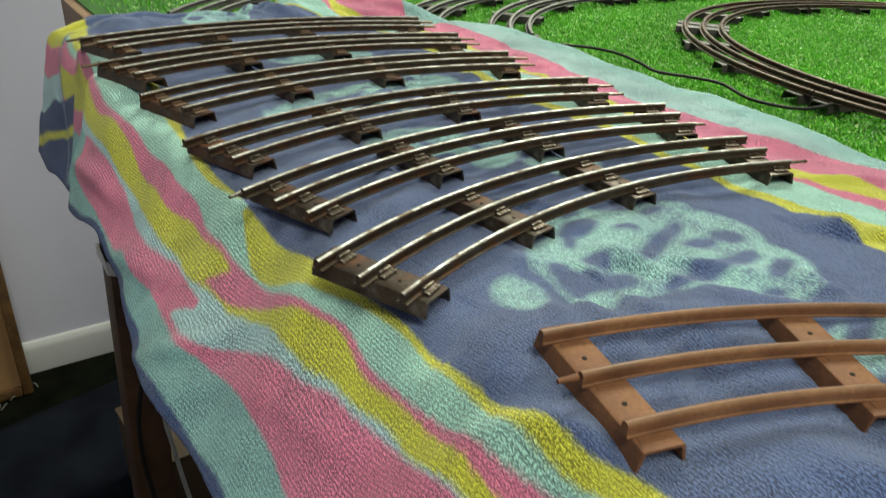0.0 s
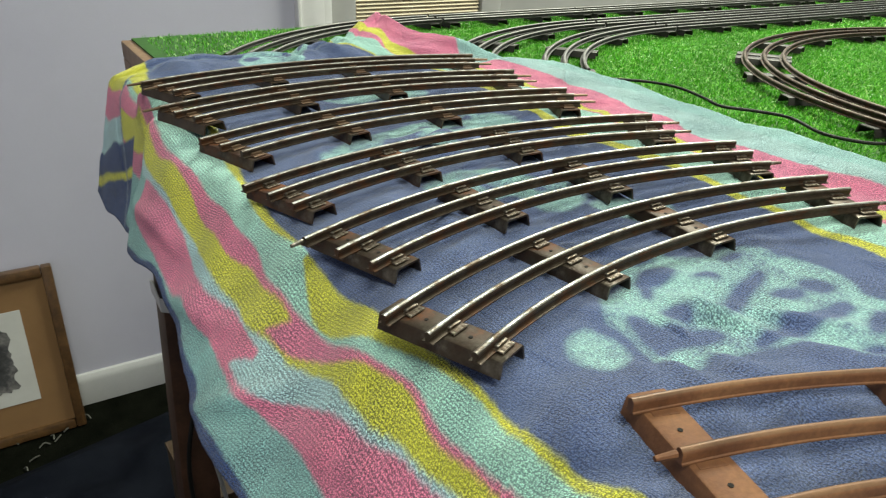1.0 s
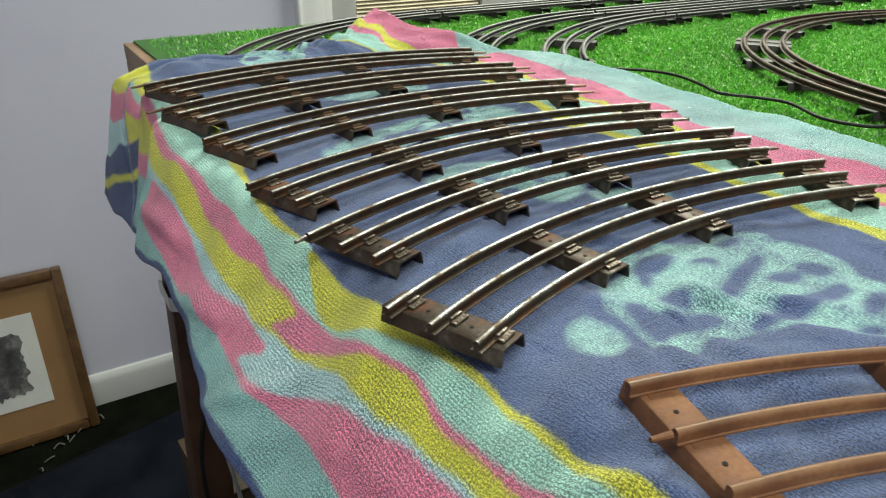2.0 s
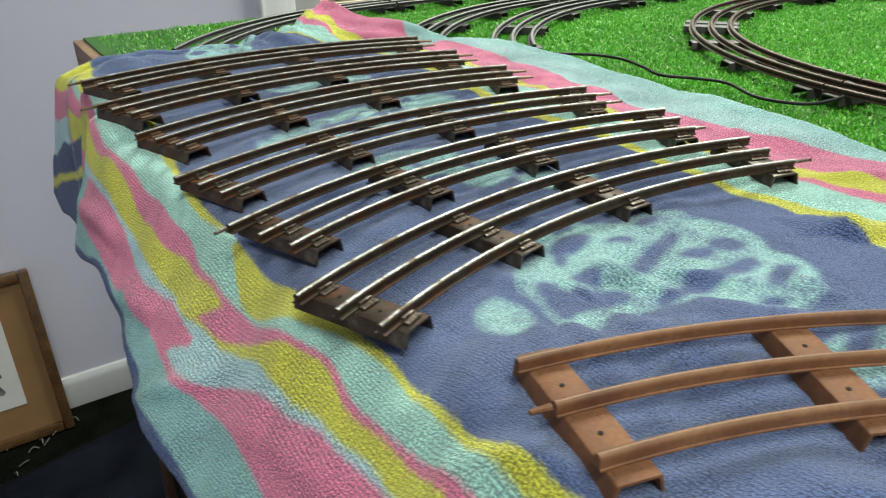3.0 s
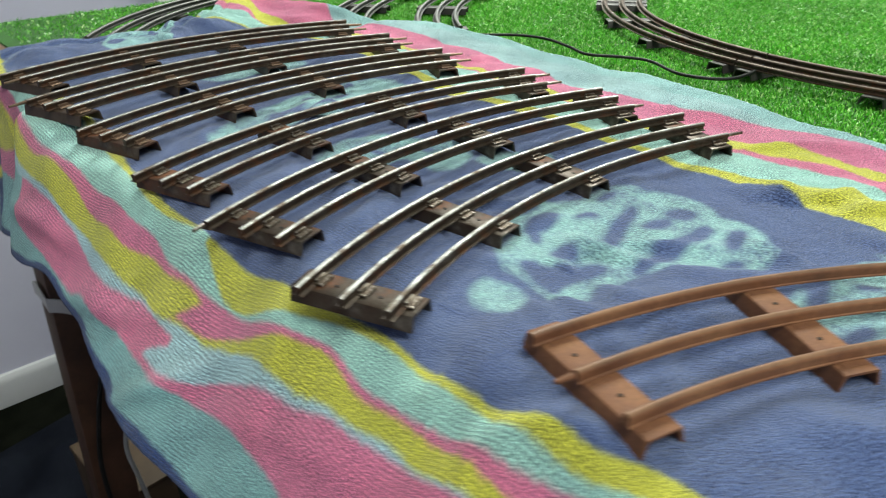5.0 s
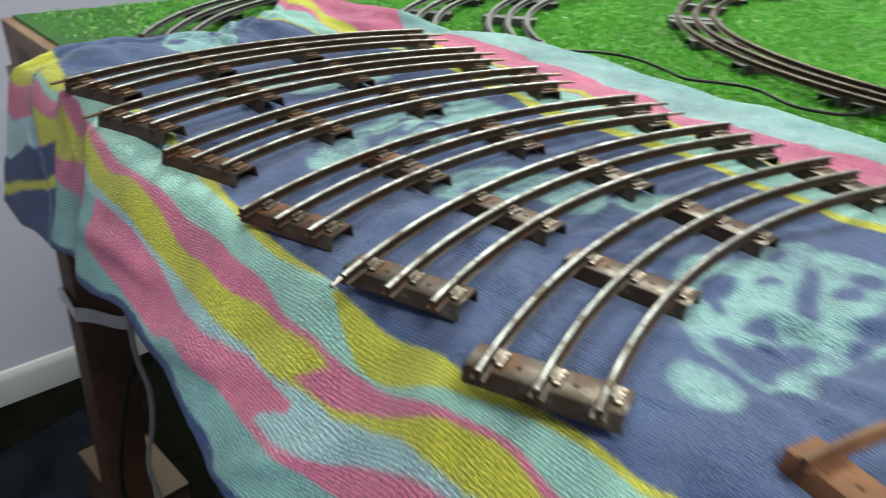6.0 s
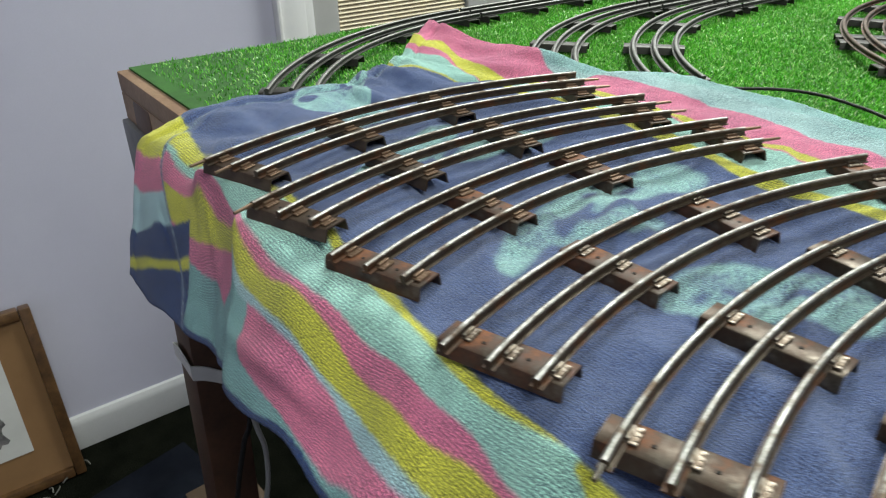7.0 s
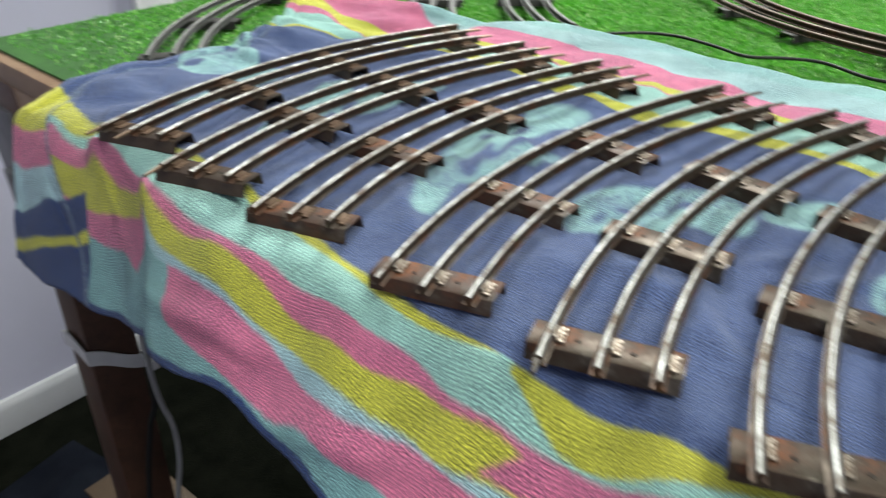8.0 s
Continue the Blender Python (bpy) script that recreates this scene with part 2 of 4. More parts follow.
boxed("backing", (-0.0035, 0.3415, 0.024, 0.03, 0.551, 1.199), M_BEIGE, shutter, bevel=0)

panel = thing("closet_panel", pose(0.985, Y1 + 0.01, 0), "plain grey sliding panel", "panel")
boxed("body", (-0.018, 1.0, 0.0, 0.03, 0.001, 2.08), M_GREY, panel)

# ---- picture leaning against the wall ----
PW, PH = 0.33, 0.37
pic = thing("framed_picture", pose(-0.152 - PW / 2, 1.502, 0.002, -8.5), "gilt wooden picture frame with tan mount, leaning against the wall", "picture")


def moulding(name, a, b, z0, z1):
    bm = bmesh.new()
    box(bm, a, b, -0.014, 0.014, z0, z1, bevel=0.004)
    return part(name, bm, M_GOLD, pic, "gilt brown moulding")


moulding("frame_side", -PW / 2, -PW / 2 + 0.02, 0.0, PH)
moulding("frame_side", PW / 2 - 0.02, PW / 2, 0.0, PH)
moulding("frame_rail", -PW / 2 + 0.0205, PW / 2 - 0.0205, 0.0, 0.02)
moulding("frame_rail", -PW / 2 + 0.0205, PW / 2 - 0.0205, PH - 0.02, PH)
boxed("mount", (-PW / 2 + 0.018, PW / 2 - 0.018, -0.003, 0.004, 0.018, PH - 0.018), M_MOUNT, pic, bevel=0, label="tan mount board")
boxed("paper", (-0.09, 0.092, -0.0045, -0.0032, 0.085, PH - 0.082), M_PAPER, pic, bevel=0, label="white sheet of paper")
bm = bmesh.new()
rng = random.Random(4)
ring = []
for i in range(72):
    a = 2 * math.pi * i / 72
    sq = 1 / max(abs(math.cos(a)), abs(math.sin(a))) ** 0.75
    k = sq * (1 + rng.uniform(-0.10, 0.09))
    ring.append(bm.verts.new((0.062 * k * math.cos(a), -0.0052, 0.186 + 0.073 * k * math.sin(a))))
bm.faces.new(ring)
part("ink_wash", bm, M_INK, pic, "dark grey ink wash blot", smooth=False)

# ---- the train table ----
TX0, TX1, TY0, TY1 = -0.040, 2.6, -0.9, 0.922
table = thing("train_table", pose(0, 0, 0), "large brown wooden model railway table", "table")
boxed("tabletop", (TX0, TX1, TY0, TY1, TOP - 0.019, TOP), M_WOOD, table, bevel=0.0015, label="brown board top")
boxed("apron", (TX0, TX0 + 0.02, TY0, TY1, TOP - 0.1, TOP - 0.0192), M_WOOD, table, bevel=0.0015)
boxed("apron", (TX0 + 0.0202, TX1, TY1 - 0.02, TY1, TOP - 0.1, TOP - 0.0192), M_WOOD, table, bevel=0.0015)
boxed("apron", (TX0 + 0.0202, TX1, TY0, TY0 + 0.02, TOP - 0.1, TOP - 0.0192), M_WOOD, table, bevel=0.0015)
for lx, ly, splay in ((-0.040, 0.835, -0.036), (-0.040, -0.85, -0.036), (2.5, 0.835, 0.036), (2.5, -0.85, 0.036)):
    bm = bmesh.new()
    for v in box(bm, lx, lx + 0.05, ly, ly + 0.05, 0.001, TOP - 0.0195, bevel=0.003):
        v.co.x += splay * (1 - v.co.z / TOP)
    part("leg", bm, M_LEG, table, "dark brown square leg, splayed outwards")

strap = thing("cable_strap", pose(-0.0275, 0.860, 0.592), "white plastic strap tied round the table leg", "strap")
bm = bmesh.new()
prof = [(-0.0008, -0.009), (0.0008, -0.009), (0.0008, 0.009), (-0.0008, 0.009)]
fr = []
for i in range(33):
    a = 2 * math.pi * i / 32
    c, s = math.cos(a), math.sin(a)
    k = 0.0285 / max(abs(c), abs(s)) ** 0.9
    fr.append((Vector((k * c, k * s, -0.024 * c)), Vector((c, s, 0)), Vector((0, 0, 1))))
sweep(bm, fr, prof, caps=False)
part("band", bm, M_STRAP, strap)
boxed("tail", (0.026, 0.038, -0.031, -0.0295, -0.033, -0.021), M_STRAP, strap, bevel=0.0005)

bracket = thing("clamp_bracket", pose(TX0 + 0.006, 0.885, TOP - 0.075), "dull grey metal clamp on the table edge", "clamp")
boxed("plate", (-0.012, 0.0, -0.03, 0.035, -0.045, 0.03), M_BRACKET, bracket, bevel=0.002)
boxed("knob", (-0.02, -0.0122, -0.008, 0.012, -0.082, -0.03), M_BRACKET, bracket, bevel=0.0038)

tagged(tube("hanging_cord", [(0.0, 0.79, TOP - 0.1), (-0.012, 0.79, 0.65), (-0.014, 0.79, 0.579), (-0.012, 0.79, 0.544), (-0.007, 0.79, 0.508), (-0.011, 0.79, 0.459), (-0.024, 0.79, 0.405), (-0.020, 0.79, 0.35), (0.0, 0.79, 0.2), (0.05, 0.79, 0.05), (0.15, 0.79, 0.006), (0.3, 0.79, 0.006)], 0.003, M_CORD), "grey cord hanging under the table", "cord")
tagged(tube("black_cord", [(0.0, 0.80, TOP - 0.1), (-0.012, 0.80, 0.57), (-0.026, 0.80, 0.519), (-0.042, 0.80, 0.461), (-0.056, 0.80, 0.382), (-0.052, 0.81, 0.27), (-0.030, 0.82, 0.12), (0.02, 0.83, 0.03), (0.12, 0.84, 0.006), (0.3, 0.86, 0.006)], 0.003, M_BLACK), "black cord hanging beside the table leg", "cord")

crate = thing("wooden_crate", pose(0.012, 1.040, 0.001, 0, 0, 4), "brown wooden box standing on the dark carpet", "crate")
for a, b, c, d in ((-0.048, 0.048, -0.09, -0.078), (-0.048, 0.048, 0.078, 0.09), (-0.048, -0.036, -0.0778, 0.0778), (0.036, 0.048, -0.0778, 0.0778)):
    boxed("side", (a, b, c, d, 0, 0.165), M_CRATE, crate, bevel=0.0015)
boxed("lid", (-0.05, 0.05, -0.092, 0.092, 0.1655, 0.175), M_CRATE, crate, bevel=0.002)

bm = bmesh.new()
bmesh.ops.create_grid(bm, x_segments=30, y_segments=24, size=0.5)
for v in bm.verts:
    x, y = v.co.x, v.co.y
    e = min(0.5 - abs(x), 0.5 - abs(y)) * 2
    v.co = Vector((x * 0.42, y * 0.34, 0.004 + 0.035 * min(1, e * 3) * (0.6 + 0.8 * noise.noise(Vector((x * 4, y * 4, 2))))))
mat_ob = part("dark_cloth", bm, M_CLOTH)
mat_ob.matrix_world = pose(-0.14, 1.24, 0.002, 0, 0, 12)
tagged(mat_ob, "dark blue crumpled cloth on the carpet", "cloth")
rng = random.Random(11)
for i in range(9):
    x, y = -0.3 + rng.uniform(0, 0.16), 1.39 + rng.uniform(0, 0.12)
    a = rng.uniform(0, 3.1)
    L = rng.uniform(0.01, 0.035)
    tagged(tube("scrap", [(x, y, 0.004), (x + 0.5 * L * math.cos(a), y + 0.5 * L * math.sin(a), 0.009), (x + L * math.cos(a + 0.4), y + L * math.sin(a + 0.4), 0.004)], 0.0016, M_SCRAP, sides=5), "pale plastic scrap on the carpet", "scrap", "scraps on the carpet")

# ---- towel ----
# loose track sections: centre of the curve, height of the rail heads there and their rise along x, radius, rail spacing, angles
RAIL_H, TIE_H = 0.0045, 0.0064
RAIL_TOP = RAIL_H + TIE_H + 0.0002
SPEC = [
    ("dark brown three-rail curved track with tarnished rails on the towel", 0.0479, 0.2274, 0.9352, 0.0043, 0.341, 0.0189, -20.97, 24.03, (M_BROWNRAIL, M_WEB), M_TIE, M_CLIPRUST, (1, 0), (0, -1), 1),
    ("brown three-rail curved track with a long end pin on the towel", 0.0447, 0.1622, 0.9334, 0.0098, 0.3407, 0.0187, -20.91, 24.09, (M_BROWNRAIL, M_WEB), M_TIE, M_CLIPRUST, (1,), (0, -1), 2),
    ("brown three-rail curved track with rusty red ties on the towel", 0.0516, 0.1086, 0.9286, 0.024, 0.3343, 0.0189, -20.59, 24.41, (M_BROWNRAIL, M_WEB), M_TIERUST, M_CLIPRUST, (), (0, -1), 3),
    ("browned three-rail curved track with rust-patched rails on the towel", 0.0508, 0.0224, 0.9265, 0.0325, 0.3404, 0.0188, -19.89, 25.11, (M_BROWNRAIL, M_WEB), M_TIERUST, M_CLIP, (), (0, -1), 4),
    ("brighter steel three-rail curved track with shiny clips on the towel", 0.0678, -0.0483, 0.9256, 0.0252, 0.3424, 0.019, -22.16, 22.84, (M_STEEL, M_WEB), M_TIEWORN, M_CLIP, (1,), (-1,), 5),
    ("steel three-rail curved track with brown ties and bright clips", 0.0848, -0.1154, 0.9237, 0.0178, 0.3432, 0.0195, -24.87, 20.13, (M_STEEL, M_WEB), M_TIEWORN, M_CLIP, (), (-1,), 6),
    ("heavily rusted orange three-rail curved track on the towel", -0.1097, -0.2292, 0.9293, -0.0015, 0.343, 0.0217, 12.11, 57.11, (M_RUSTTOP, M_RUST), M_RUST, M_RUST, (0,), (), 7),
]

# angle by which the ties of each section stand further in from its near end
TIE_SHIFT = [0.0, 0.0, 0.0, 0.5, 1.1, 0.5, 0.0]


def ties_of(a0, a1, inset, shift):
    return [a0 + inset + (a1 - a0 - 2 * inset) * f + shift * (1 - 0.7 * f) for f in (0.0, 0.31, 0.61, 1.0)]


YK = [-0.4, 0.15, 0.28, 0.36, 0.42, 0.5, 0.58, 0.66, 0.8]
EDGE_X = [-0.022, -0.024, -0.026, -0.042, -0.054, -0.062, -0.06, -0.06, -0.06]
ROLL_W = [0.02, 0.02, 0.025, 0.04, 0.05, 0.05, 0.045, 0.04, 0.04]
FALL = [42, 43, 45, 55, 68, 74, 75, 75, 75]
ZT = TOP + 0.006
YA, YB, SA, SB = -0.30, 0.69, -0.150, 0.285
NS, NY = 330, 760


def curve(y, ys, vs):
    return np.interp(y, ys, vs)


def smooth_curve(y, ys, vs):
    """A soft line through knots."""
    out = 0
    for o in (-0.012, -0.006, 0, 0.006, 0.012):
        out = out + np.interp(y + o, ys, vs)
    return out / 5


def wob(a, b, k, seed):
    """Two-dimensional soft noise from a few sines, -1 to 1."""
    r = np.random.RandomState(seed)
    out = 0
    for i in range(7):
        th, ph, f = r.uniform(0, 6.28), r.uniform(0, 6.28), k * r.uniform(0.6, 1.6)
        out = out + np.sin(f * (a * np.cos(th) + b * np.sin(th)) + ph)
    return out / 4.2


def bell(x, y, cx, cy, wx, wy, turn=0.0):
    c, s = math.cos(turn), math.sin(turn)
    u, v = (x - cx) * c + (y - cy) * s, -(x - cx) * s + (y - cy) * c
    return np.exp(-(u / wx) ** 2 - (v / wy) ** 2)


sg = np.linspace(SA, SB, NS)
yg = np.linspace(YA, YB, NY)
S, Y = np.meshgrid(sg, yg, indexing="ij")
xe, rw, fall = smooth_curve(Y, YK, EDGE_X), smooth_curve(Y, YK, ROLL_W), np.radians(smooth_curve(Y, YK, FALL))
hem = smooth_curve(Y, [-0.3, 0.42, 0.47, 0.52, 0.58, 0.64, 0.70], [-0.150, -0.151, -0.163, -0.176, -0.187, -0.194, -0.198])
S = np.where(S < xe, xe + (S - xe) * (hem - xe) / (SA - xe), S)
d = np.maximum(xe - S, 0)
# the cloth bears the track sections and lies up against them
lift, weight = np.zeros_like(S), np.full_like(S, 0.02)
for _, cx, cy, ztop, rise, r, g, a0, a1, *_ in SPEC:
    u = np.clip(S - cx, -r * 0.9, r * 0.9)
    line = cy + np.sqrt(r * r - u * u)
    k = np.exp(-((Y - line) / 0.03) ** 2)
    lift += k * (ztop - RAIL_TOP + rise * np.clip(u, r * math.sin(radians(a0)), r * math.sin(radians(a1)) + 0.02) - ZT)
    weight += k
lift = np.maximum(lift / weight, -0.003)
lift = np.where(Y > 0.56, lift + 0.012 * np.clip((Y - 0.56) / 0.1, 0, 1) * (1 - weight / 1.1).clip(0, 1), lift)
PX, PZ = np.where(S > xe, S, xe), ZT + lift
for i in range(24):
    u = np.clip((i + 0.5) / 24 * d / rw, 0, 1)
    ph = fall * u * u * (3 - 2 * u)
    PX, PZ = PX - np.cos(ph) * d / 24, PZ - np.sin(ph) * d / 24
PY = Y.copy()
fall_share = np.clip(d / 0.1, 0, 1)
# folds in the hanging side
ripple = wob(Y, S * 0.3, 38, 3) * 0.007 + wob(Y, S * 0.2, 75, 5) * 0.0025
ripple *= 0.55 + 0.45 * np.clip((Y - 0.3) / 0.1, 0, 1)
PX -= ripple * fall_share
PZ += 0.25 * ripple * fall_share
# a deep fold between the hanging corner and the rest
valley = 1 / (1 + np.exp(-(Y - 0.510 - 0.2 * (S + 0.1)) / 0.007)) - 1 / (1 + np.exp(-(Y - 0.588) / 0.026))
PX += valley * 0.013 * np.clip(d / 0.04, 0, 1)
PZ -= valley * 0.007 * np.exp(-((S + 0.075) / 0.04) ** 2)
# a slanting pleat lower on the hanging side
for cx, cy, L, w, h, tn in ((-0.118, 0.275, 0.04, 0.006, 0.006, 2.3), (-0.13, 0.36, 0.05, 0.007, 0.005, 2.0), (-0.10, 0.19, 0.05, 0.008, 0.004, 1.9), (-0.125, 0.44, 0.04, 0.007, 0.006, 1.8)):
    PX -= h * bell(S, Y, cx, cy, L, w, tn) * fall_share
    PZ += 0.5 * h * bell(S, Y, cx, cy, L, w, tn)
# ridges on the top: at the bunched far corner and along the free edge
far = np.clip((Y - 0.5) / 0.19, 0, 1)
far = far * far * (3 - 2 * far)
PX -= far * np.clip(S - 0.06, 0, 1) * 0.46 + (1 - far) * 0.027 * np.clip((S - 0.17) / 0.115, 0, 1)
PZ += 0.023 * bell(S, Y, 0.285, 0.70, 0.10, 0.11) + 0.006 * bell(S, Y, 0.07, 0.68, 0.10, 0.03)
PZ += 0.006 * np.clip((S - 0.235) / 0.05, 0, 1) ** 1.5
PZ += 0.006 * bell(S, Y, 0.02, 0.03, 0.25, 0.025, -0.12) + 0.008 * bell(S, Y, -0.052, 0.102, 0.030, 0.009, -0.9) - 0.004 * bell(S, Y, -0.064, 0.085, 0.03, 0.012, -0.9)
clear = (1 - weight / 1.9).clip(0.3, 1)
PZ += (0.0036 * wob(S, Y, 32, 8) * np.clip((S + 0.06) / 0.05, 0, 1) + 0.0034 * wob(S + 0.5 * Y, Y, 75, 12) + 0.0019 * wob(S + 0.3 * Y, Y * 0.6, 150, 9) + 0.0006 * wob(S + 0.2 * Y, Y * 0.7, 320, 19)) * clear
# creases that run across the blue field
for cx, cy, L, w, h, tn in ((0.19, 0.10, 0.05, 0.006, 0.004, -0.5), (0.23, 0.17, 0.06, 0.006, 0.004, -0.7), (0.05, 0.175, 0.05, 0.006, 0.003, 0.5), (0.10, 0.0, 0.1, 0.008, 0.004, -0.2), (-0.02, 0.24, 0.03, 0.006, 0.003, 0.9), (0.12, 0.25, 0.06, 0.007, 0.002, 0.2)):
    PZ += h * bell(S, Y, cx, cy, L, w, tn)
# creases that fan out from the nearest tie over the printed motif
for cx, cy, L, w, h, tn in ((0.030, 0.176, 0.024, 0.0045, 0.0042, 1.57), (0.012, 0.160, 0.026, 0.0045, 0.0048, 1.25), (0.000, 0.158, 0.030, 0.005, 0.0040, 1.0), (0.052, 0.165, 0.026, 0.005, 0.0034, 1.9), (0.075, 0.150, 0.03, 0.005, 0.003, 2.2)):
    PZ += h * (bell(S, Y, cx, cy, L, w, tn) - 0.5 * bell(S, Y, cx + 1.7 * w * math.sin(tn), cy - 1.7 * w * math.cos(tn), L, w * 1.2, tn))
# fine wrinkles, each a short soft ridge
rw_ = np.random.RandomState(41)
for i in range(150):
    cx, cy = rw_.uniform(-0.14, 0.28), rw_.uniform(-0.2, 0.68)
    L, w, h, tn = rw_.uniform(0.012, 0.04), rw_.uniform(0.0025, 0.005), rw_.uniform(-0.0012, 0.0024), rw_.uniform(-1.3, 0.9)
    soft = h * bell(S, Y, cx, cy, L, w, tn) * clear
    PZ += soft
    PX -= 0.8 * soft * fall_share
# longer slack creases between the track sections
rc = np.random.RandomState(77)
for i in range(52):
    cx, cy = rc.uniform(-0.02, 0.2), rc.uniform(-0.05, 0.62)
    L, w, h, tn = rc.uniform(0.02, 0.05), rc.uniform(0.005, 0.009), rc.uniform(0.0020, 0.0045), rc.choice([-0.6, 0.5, 1.0]) + rc.uniform(-0.3, 0.3)
    PZ += h * (bell(S, Y, cx, cy, L, w, tn) - 0.6 * bell(S, Y, cx + 1.6 * w * math.sin(tn), cy - 1.6 * w * math.cos(tn), L, w * 1.3, tn))
# short puckers where the print lies between the sections
rp = random.Random(23)
for cx, cy, n in ((0.055, 0.315, 7), (0.09, 0.415, 6), (0.03, 0.36, 4)):
    for i in range(n):
        px, py, tn = cx + rp.uniform(-0.035, 0.035), cy + rp.uniform(-0.02, 0.02), rp.uniform(0.3, 1.3)
        PZ += rp.uniform(0.0018, 0.0034) * bell(S, Y, px, py, rp.uniform(0.014, 0.03), rp.uniform(0.0035, 0.006), tn)
# far end: the hem runs slantwise
far_cut = smooth_curve(S, [-0.19, -0.11, -0.07, -0.045, -0.015, 0.02, 0.06, 0.1, 0.14, 0.19, 0.24, 0.285], [0.70, 0.69, 0.672, 0.675, 0.683, 0.676, 0.674, 0.674, 0.678, 0.69, 0.71, 0.722]) - YB
PZ += 0.0016 * np.clip((Y - (YB - 0.009)) / 0.002, 0, 1) - 0.0014 * np.exp(-((Y - (YB - 0.0115)) / 0.0016) ** 2)
stretch = np.clip((Y - 0.5) / (YB - 0.5), 0, 1) ** 1.5
PY += stretch * far_cut
# outer hem runs a little in and out
PZ = np.where(d > 0, PZ, np.maximum(PZ, TOP + 0.0064))
# every tie presses on the cloth
for (_, cx, cy, ztop, rise, r, g, a0, a1, *_), shift in zip(SPEC, TIE_SHIFT):
    for f, a in enumerate(ties_of(a0, a1, 1.5 if g > 0.02 else 1.7, shift)):
        a = radians(a)
        u, v = math.sin(a), math.cos(a)
        along = np.clip((PX - cx) * u + (PY - cy) * v, r - g - 0.007, r + g + 0.007)
        dist = np.hypot(PX - cx - along * u, PY - cy - along * v)
        under = ztop - RAIL_TOP + rise * along * u + 0.0001
        gap = under - PZ
        near = np.exp(-(np.maximum(dist - 0.006, 0) / (0.022 if f == 0 and cy < 0.1 else 0.014)) ** 2)
        PZ = PZ + gap * near * (np.where(gap > 0, 0.55, 1.0) if f == 0 and -0.2 < cy < 0.1 else 1.0) * (1.0 if cy < 0.1 else np.exp(-(np.maximum(np.abs(gap) - 0.016, 0) / 0.012) ** 2))
# a fold runs out from under the rusted section
PZ += 0.0036 * bell(S, Y, -0.056, 0.108, 0.026, 0.009, -0.9) - 0.002 * bell(S, Y, -0.066, 0.090, 0.026, 0.011, -0.9)
pile = np.random.RandomState(2).normal(0, 1, S.shape)
pile = (pile + np.roll(pile, 1, 0) * 0.5 + np.roll(pile, 1, 1) * 0.5)
PZ += 0.0001 * pile
PX += 0.00008 * np.roll(pile, 7, 0) * fall_share

BLUE, AQUA, MINT, YEL, PINK, NAVY, ICE = (0.094, 0.140, 0.312), (0.27, 0.53, 0.54), (0.43, 0.76, 0.68), (0.72, 0.70, 0.085), (0.82, 0.23, 0.39), (0.02, 0.055, 0.20), (0.48, 0.72, 0.78)

MOTIF = (0.41, 0.72, 0.69)


def paint(mask, c):
    col[mask] = c


def ellipse(cx, cy, rx, ry, turn=0.0):
    c, s = math.cos(radians(turn)), math.sin(radians(turn))
    u, v = (ws - cx) * c + (wy - cy) * s, -(ws - cx) * s + (wy - cy) * c
    return (u / rx) ** 2 + (v / ry) ** 2 < 1


def stroke(x0, y0, x1, y1, w):
    dx, dy = x1 - x0, y1 - y0
    t = np.clip(((ws - x0) * dx + (wy - y0) * dy) / (dx * dx + dy * dy), 0, 1)
    return np.hypot(ws - x0 - t * dx, wy - y0 - t * dy) < w * (0.75 + 0.4 * np.sin(3.1 * t))


# leaf and shell motifs of the blue field
def shell(ox, oy, turn, k):
    global ws, wy
    keep = ws, wy
    c, s = math.cos(radians(turn)), math.sin(radians(turn))
    a, b = (ws - ox) / k, (wy - oy) / k
    ws, wy = a * c + b * s, -a * s + b * c
    m = ellipse(0.098, 0.163, 0.034, 0.025, 20) | ellipse(0.096, 0.134, 0.030, 0.023, 20) | ellipse(0.062, 0.160, 0.034, 0.024, -30) | ellipse(0.062, 0.203, 0.019, 0.017, 10)
    m |= ellipse(0.100, 0.192, 0.020, 0.013) | ellipse(0.080, 0.190, 0.022, 0.014) | ellipse(0.032, 0.186, 0.022, 0.012, 30) | stroke(0.023, 0.194, 0.009, 0.152, 0.0036) | stroke(0.010, 0.149, 0.021, 0.146, 0.0036) | stroke(0.016, 0.152, 0.05, 0.146, 0.004)
    m &= ~(stroke(0.022, 0.177, 0.014, 0.158, 0.0055) | stroke(0.019, 0.164, 0.041, 0.157, 0.0065) | ellipse(0.039, 0.173, 0.007, 0.006) | stroke(0.047, 0.198, 0.060, 0.200, 0.006) | stroke(0.047, 0.197, 0.040, 0.188, 0.003) | ellipse(0.071, 0.188, 0.007, 0.004, -25))
    m &= ~(stroke(0.056, 0.164, 0.100, 0.181, 0.0048) | ellipse(0.094, 0.163, 0.009, 0.0048, -10) | ellipse(0.112, 0.162, 0.009, 0.007) | stroke(0.052, 0.143, 0.106, 0.147, 0.0056) | stroke(0.063, 0.154, 0.079, 0.150, 0.001) | stroke(0.094, 0.126, 0.115, 0.134, 0.0048))
    m &= ~(ellipse(0.066, 0.127, 0.006, 0.003) | ellipse(0.080, 0.119, 0.007, 0.004) | ellipse(0.100, 0.198, 0.009, 0.004) | ellipse(0.079, 0.211, 0.008, 0.005) | ellipse(0.061, 0.213, 0.006, 0.003))
    m |= ellipse(-0.0065, 0.168, 0.0145, 0.0098, 60)
    ws, wy = keep
    return m


